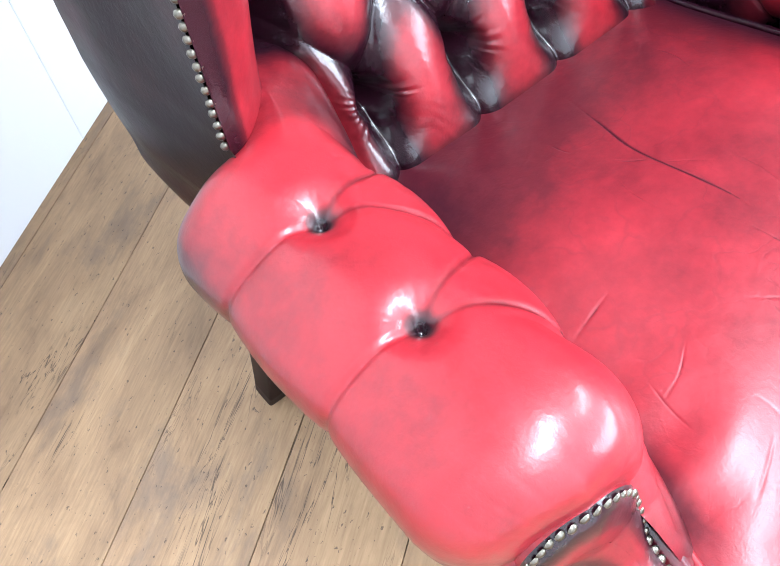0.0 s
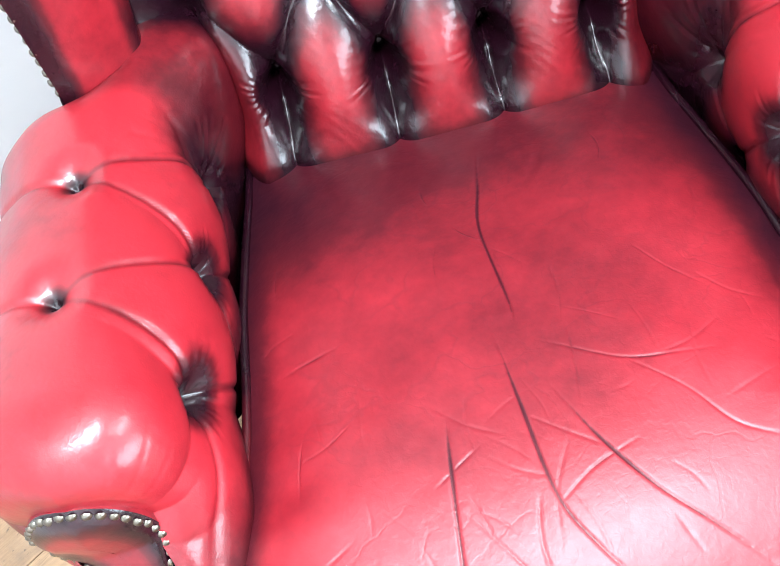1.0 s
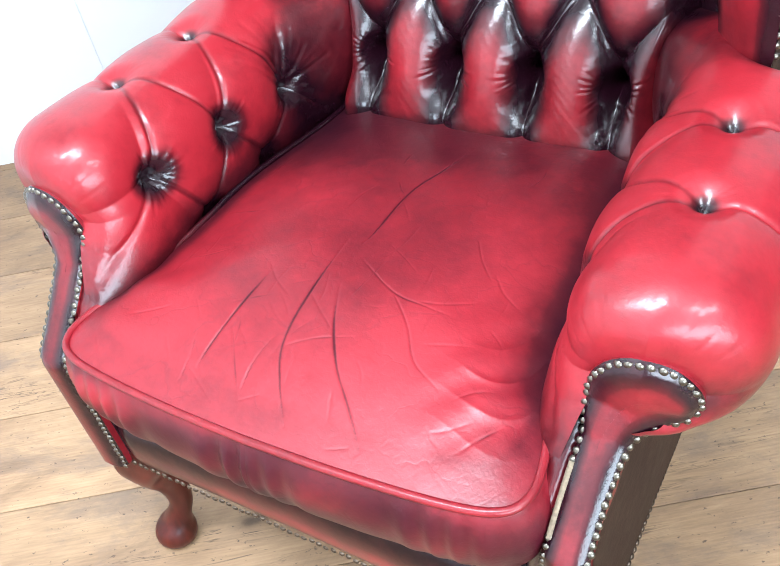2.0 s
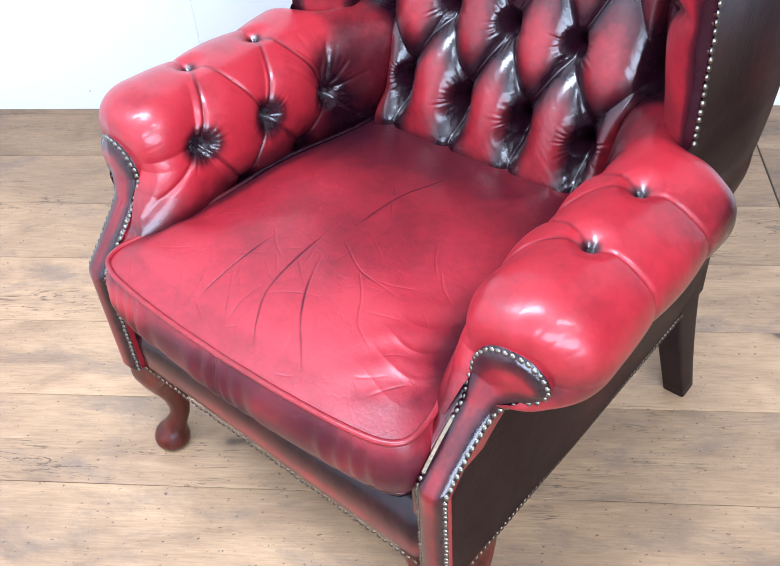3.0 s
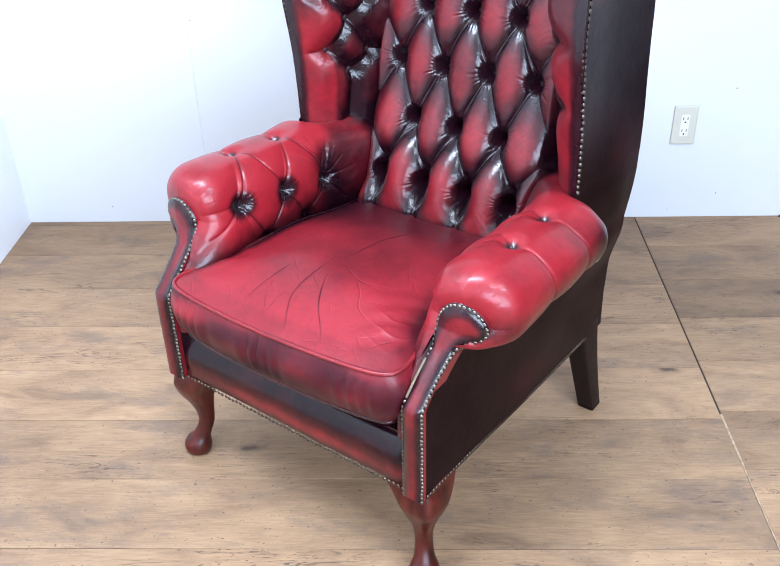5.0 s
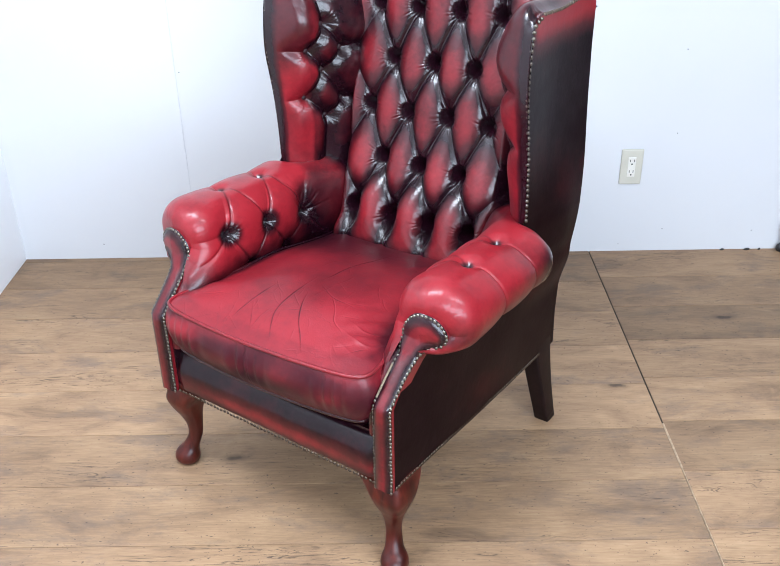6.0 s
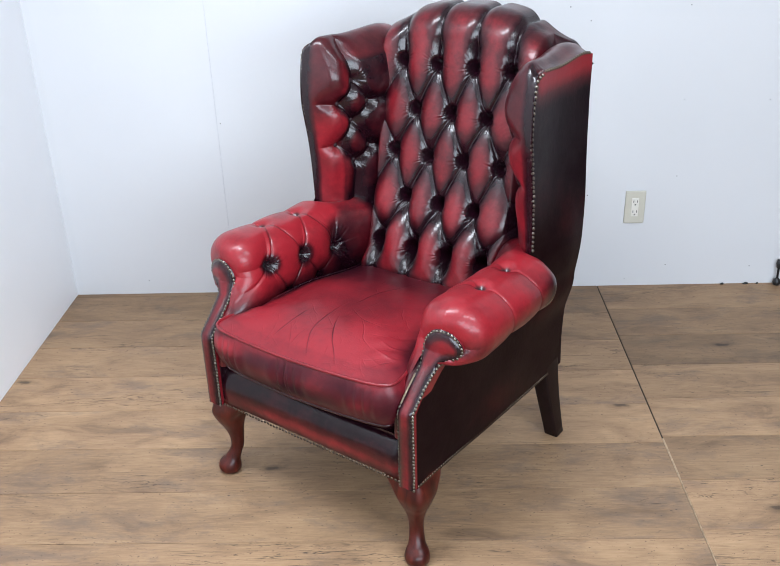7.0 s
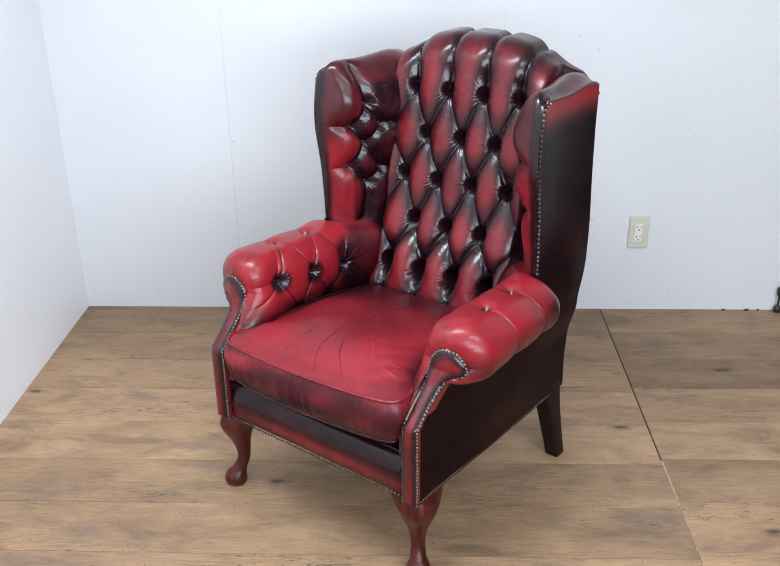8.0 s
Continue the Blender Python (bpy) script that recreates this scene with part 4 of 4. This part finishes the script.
def build_seat():
    ring = outline_seat(1150)
    cen = np.array([0.0, 0.25])
    k = np.linspace(0, 1, 320)
    k = 0.6 * k + 0.4 * np.sin(k * math.pi / 2)
    P = cen + (ring - cen)[None] * k[:, None, None]
    X, Y = P[..., 0], P[..., 1]
    K = np.broadcast_to(k[:, None], X.shape)
    rim = 0.463 - 0.028 * smooth(Y, 0.25, 0.50) + 0.010 * smooth(X, -0.1, 0.3)
    dome = 0.036 * (1 - K**2.6) + 0.010 * np.exp(-(((X - 0.02) / 0.2) ** 2 + ((Y - 0.08) / 0.1) ** 2))
    sag = 0.014 * np.exp(-((X / 0.13) ** 2 + ((Y - 0.33) / 0.12) ** 2))
    Z = rim + dome - sag + 0.0022 * waves(X * 0.6, Y * 0.6, 23) * (1 - K**6)
    cut = np.zeros(X.shape)
    r = np.random.RandomState(12)
    folds = [(c, 0.0011, 0.0014) if k < 4 else (c, 0.0007, 0.0012) for k, c in enumerate(CREASES)]
    for k in range(54):
        x0, y0 = r.uniform(-0.20, 0.20), r.uniform(-0.02, 0.20) if k < 44 else r.uniform(0.2, 0.42)
        w, ln = r.choice((1.35, 1.75, 0.5, 2.4)) + r.uniform(-0.25, 0.25), r.uniform(0.02, 0.075)
        bend = r.uniform(-0.35, 0.35)
        pts = [(x0 + ln * q * math.cos(w + bend * q), y0 + ln * q * math.sin(w + bend * q)) for q in (-0.5, 0, 0.5)]
        folds.append((pts, r.uniform(0.0002, 0.0007), r.uniform(0.0008, 0.0013)))
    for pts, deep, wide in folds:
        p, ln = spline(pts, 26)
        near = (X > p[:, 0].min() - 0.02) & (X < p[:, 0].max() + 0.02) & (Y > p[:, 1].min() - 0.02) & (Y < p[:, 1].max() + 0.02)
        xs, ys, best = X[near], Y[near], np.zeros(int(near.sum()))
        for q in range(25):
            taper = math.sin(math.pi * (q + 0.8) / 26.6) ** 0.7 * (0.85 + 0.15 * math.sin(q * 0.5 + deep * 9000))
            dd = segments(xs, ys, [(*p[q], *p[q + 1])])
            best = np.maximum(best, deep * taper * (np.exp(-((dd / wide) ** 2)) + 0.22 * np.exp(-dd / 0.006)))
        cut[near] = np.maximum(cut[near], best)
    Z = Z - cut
    for bx, by, sg in ((-0.21, 0.10, 1), (0.20, 0.10, -1)):
        dd = np.hypot((X - bx), (Y - by) * 0.7)
        Z = Z + 0.0016 * np.sin(46 * (Y * 2.2 + sg * X) + 3 * np.sin(20 * X)) * np.exp(-((dd / 0.05) ** 2))
    crinkle = np.abs(np.sin(38 * (Y * 1.9 - X * 1.2) + 2.6 * np.sin(31 * X + 17 * Y)))
    Z = Z + 0.0022 * (1 - crinkle) ** 2 * np.exp(-(((X - 0.205) / 0.035) ** 2 + ((Y - 0.085) / 0.05) ** 2))
    # shade in the gaps beside arms and back is painted into the rim
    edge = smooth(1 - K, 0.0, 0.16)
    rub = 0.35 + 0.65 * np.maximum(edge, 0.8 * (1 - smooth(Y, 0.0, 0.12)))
    # rear half, rear corners and right side made darker
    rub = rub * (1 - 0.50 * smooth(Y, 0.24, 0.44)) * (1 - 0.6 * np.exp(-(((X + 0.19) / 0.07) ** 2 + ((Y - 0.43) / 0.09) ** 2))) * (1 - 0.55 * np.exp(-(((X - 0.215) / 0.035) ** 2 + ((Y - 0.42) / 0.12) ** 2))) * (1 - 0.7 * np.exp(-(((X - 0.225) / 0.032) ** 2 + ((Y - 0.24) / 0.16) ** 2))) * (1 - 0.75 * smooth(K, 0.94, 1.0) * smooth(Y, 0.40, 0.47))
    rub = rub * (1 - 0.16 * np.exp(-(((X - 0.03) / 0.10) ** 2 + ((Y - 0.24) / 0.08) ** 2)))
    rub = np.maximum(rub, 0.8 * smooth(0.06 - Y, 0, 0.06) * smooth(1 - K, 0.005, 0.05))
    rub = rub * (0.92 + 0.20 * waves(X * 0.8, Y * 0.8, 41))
    # colour darkened along the creases, by their depth
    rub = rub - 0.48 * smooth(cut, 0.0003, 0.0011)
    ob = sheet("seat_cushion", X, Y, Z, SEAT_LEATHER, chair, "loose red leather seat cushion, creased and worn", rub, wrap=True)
    # boxing: bulges out between the two piped edges, with small upright tucks at the front
    rimz = 0.463 - 0.028 * smooth(ring[:, 1], 0.25, 0.50) + 0.010 * smooth(ring[:, 0], -0.1, 0.3)
    n = ring.shape[0]
    tang = np.roll(ring, -1, 0) - np.roll(ring, 1, 0)
    nrm = np.stack([tang[:, 1], -tang[:, 0]], -1)
    nrm /= np.linalg.norm(nrm, axis=1)[:, None]
    q = np.linspace(0, 1, 40)
    bulge = 0.020 * np.sin(q * math.pi) ** 0.8
    arcs = np.cumsum(np.linalg.norm(np.roll(ring, -1, 0) - ring, axis=1))
    tuck = (0.0042 * np.clip(waves(arcs * 0.7, 0 * arcs, 77) + 0.25, 0, 1) * np.sin(arcs * 150 + 5 * np.sin(arcs * 31)))[None] * (np.sin(q * math.pi) * (0.4 + 0.6 * (1 - q)))[:, None]
    inset = 0.010 * q
    BX = ring[None, :, 0] + nrm[None, :, 0] * (bulge[:, None] + tuck - inset[:, None])
    BY = ring[None, :, 1] + nrm[None, :, 1] * (bulge[:, None] + tuck - inset[:, None])
    BZ = rimz[None] - q[:, None] * 0.108 - 0.0 * BX
    rb = (0.62 - 0.30 * q[:, None]) * (0.85 + 0.95 * waves(BX * 1.5 + BY, BZ * 3, 29))
    sheet("boxing", BX, BY, BZ, SEAT_LEATHER, ob, "puckered cushion side", rb, wrap=True, flip=True)
    top = np.stack([ring[:, 0] + nrm[:, 0] * 0.002, ring[:, 1] + nrm[:, 1] * 0.002, rimz + 0.001], -1)
    # piping colour goes dark at the sides and rear, for the shaded gap
    tube("piping", top, 0.0042, LEATHER, ob, "red leather piping, darkened along the sides and rear", closed=True, rub=0.75 * (1 - smooth(ring[:, 1], 0.05, 0.3)))
    low = np.stack([BX[-1], BY[-1], BZ[-1]], -1)
    tube("piping", low, 0.0042, LEATHER, ob, "dark leather piping", closed=True, rub=0.2 + 0 * ring[:, 1])
    base = cen + (np.stack([BX[-1], BY[-1]], -1) - cen)[None] * np.linspace(1, 0.02, 6)[:, None, None]
    sheet("cushion_base", base[..., 0], base[..., 1], 0.355 + 0.01 * (base[..., 0] > 9) + 0 * base[..., 0], DARK_LEATHER, ob, "", 0.2 + 0 * base[..., 0], wrap=True, flip=True)


def build_rail():
    """The padded front rail under the cushion, and the seat platform behind it."""
    prof, _ = spline([(0.012, 0.222), (-0.001, 0.232), (-0.006, 0.262), (-0.003, 0.292), (0.012, 0.318), (0.04, 0.332), (0.09, 0.335)], 40)
    xs = np.linspace(-0.279, 0.279, 80)
    X, I = np.meshgrid(xs, np.arange(40))
    Y, Z = prof[I, 0] + 0.001 * waves(X, I * 0.01, 31), prof[I, 1]
    Y = Y + 0.010 * smooth(np.abs(X), 0.255, 0.279)
    rub = 0.52 * np.exp(-(((Z - 0.255) / 0.022) ** 2)) + 0.12 + 0.12 * waves(X, Z * 4, 33)
    ob = sheet("front_rail", X, Y, Z, RAIL_LEATHER, chair, "padded dark leather front rail", rub, flip=False)
    nail_row([(x, -0.003, 0.2275) for x in np.linspace(-0.27, 0.27, 40)], (0, -1, 0), 0.0098, ob, seed=21, mesh=NAIL_DARK_MESH)
    bm = bmesh.new()
    box(bm, -0.27, 0.27, 0.02, 0.66, 0.23, 0.33)
    part("seat_base", bm, DARK_LEATHER, chair, "dark underseat platform")
    for sgn in (-1, 1):
        bm = bmesh.new()
        box(bm, min(sgn * 0.276, sgn * 0.3165), max(sgn * 0.276, sgn * 0.3165), 0.0005, 0.10, 0.2245, 0.42, 0.002)
        part("post", bm, DARK_LEATHER, chair, "dark leather covered arm post")


def loft(name, rings, material, parent, label="", sides=20):
    """Rings of (centre x, y, z, half width, half depth, squareness), capped at both ends."""
    w = np.linspace(0, 2 * np.pi, sides, endpoint=False)
    pts = []
    for cx, cy, z, rx, ry, p in rings:
        c, s = np.cos(w), np.sin(w)
        e = 2 / p
        pts.append(np.stack([cx + rx * np.sign(c) * np.abs(c) ** e, cy + ry * np.sign(s) * np.abs(s) ** e, np.full(sides, z)], -1))
    p = np.array(pts)
    p = np.concatenate([p[:1] * 0 + p[0].mean(0), p, p[-1:] * 0 + p[-1].mean(0)])
    return sheet(name, p[..., 0], p[..., 1], p[..., 2], material, parent, label, wrap=True, flip=False)


def build_legs():
    for sgn in (-1, 1):
        key = [(0.0, 0.301, 0.018, 0.020, 2), (0.005, 0.302, 0.017, 0.027, 2), (0.018, 0.302, 0.016, 0.030, 2), (0.032, 0.301, 0.018, 0.027, 2), (0.047, 0.295, 0.026, 0.020, 2), (0.075, 0.287, 0.036, 0.0165, 2.2), (0.105, 0.286, 0.037, 0.0180, 2.4), (0.135, 0.289, 0.034, 0.0240, 2.8), (0.162, 0.292, 0.030, 0.033, 3.2), (0.186, 0.291, 0.031, 0.0405, 3.8), (0.208, 0.281, 0.041, 0.047, 4.5), (0.226, 0.270, 0.050, 0.051, 6), (0.240, 0.266, 0.052, 0.052, 6)]
        sp, _ = spline([(z, x, y, r, p * 0.002) for z, x, y, r, p in key], 70)
        loft("front_leg", [(sgn * x, y, z, r, r, p / 0.002) for z, x, y, r, p in sp], WOOD, chair, "polished mahogany cabriole leg with a pad foot")
        rows = []
        for q in np.linspace(0, 1, 14):
            z = 0.26 * q
            y = 0.644 - 0.012 * math.sin(q * math.pi * 0.7) - 0.010 * q + 0.004
            rows.append((sgn * (0.326 - 0.036 * q), y, z, 0.0195 + 0.005 * q, 0.021 + 0.022 * q**1.5, 9))
        loft("back_leg", rows, DARK_WOOD, chair, "square raked dark-stained back leg")


DARK_WOOD = plain("dark_stained_wood", (0.010, 0.004, 0.004), 0.5, 0.0, 0.4, 40.0)
DARK_WOOD.node_tree.nodes["Principled BSDF"].inputs["Specular IOR Level"].default_value = 0.2

build_back()
for side_sign in (-1, 1):
    build_wing(side_sign)
    build_arm(side_sign)
    build_facing(side_sign)
    build_side(side_sign)
build_seat()
build_rail()
build_legs()

# ---- wall socket ----
outlet = new("wall_outlet")
outlet.matrix_world = ROOM @ pose(1.042, V1, 0.309)
tagged(outlet, "ivory double wall outlet with two grounded sockets", "outlet")
bm = bmesh.new()
box(bm, -0.0355, 0.0355, -0.0065, 0.0, -0.0605, 0.0605, 0.004)
part("cover_plate", bm, IVORY, outlet)
bm = bmesh.new()
box(bm, -0.0125, 0.0125, -0.0085, -0.004, -0.034, 0.034, 0.0015)
insert = part("socket_insert", bm, SOCKET, outlet, "off-white socket insert")
for dz in (0.018, -0.019):
    for dx, w, h, oz in ((-0.0062, 0.0022, 0.0085, 0.004), (0.0062, 0.0022, 0.0085, 0.004), (0.0, 0.0048, 0.0048, -0.0075)):
        bm = bmesh.new()
        box(bm, dx - w / 2, dx + w / 2, -0.0092, -0.0080, dz + oz - h / 2, dz + oz + h / 2, 0.0003)
        part("slot", bm, BLACK, insert)

# ---- castor stand at the wall ----
castor = new("castor_foot")
castor.matrix_world = ROOM @ pose(1.578, 1.231, 0)
tagged(castor, "small black castor foot standing beside the wall", "castor")
rows = [(0, 0, z, r, r, 2) for z, r in ((0.0, 0.007), (0.003, 0.012), (0.012, 0.0145), (0.021, 0.012), (0.027, 0.006), (0.030, 0.004))]
loft("wheel_cover", rows, BLACK, castor)
loft("stem", [(0, 0, z, r, r, 2) for z, r in ((0.029, 0.004), (0.065, 0.004), (0.070, 0.009), (0.085, 0.011), (0.10, 0.008))], BLACK, castor)

# ---- dark crumbs of dirt along the back wall ----
for u, w in ((1.470, 0.011), (1.512, 0.004), (1.385, 0.007)):
    crumb = new("dirt_crumb")
    crumb.matrix_world = ROOM @ pose(u, V1 - 0.006, 0)
    tagged(crumb, "tiny dark crumb of dirt lying against the wall", "debris", "chips along the wall")
    loft("chip", [(0, 0, 0.0, w, 0.003, 3), (0.002, 0, 0.003, w * 0.9, 0.0035, 2.5), (0.003, 0, 0.006, w * 0.5, 0.002, 2)], BLACK, crumb, "", 10)

# ---- ceiling lights: housings for the added tubes, out of view ----
for tube_u, tube_v, _ in TUBES:
    lamp = new("added_ceiling_light")
    lamp.matrix_world = ROOM @ pose(tube_u, tube_v, HIGH)
    tagged(lamp, "white batten tube light assumed under the unseen ceiling", "ceiling light", "tube lights under the ceiling")
    bm = bmesh.new()
    box(bm, -0.66, 0.66, -0.16, 0.16, -0.06, 0.0, 0.006)
    part("housing", bm, CEILING, lamp)
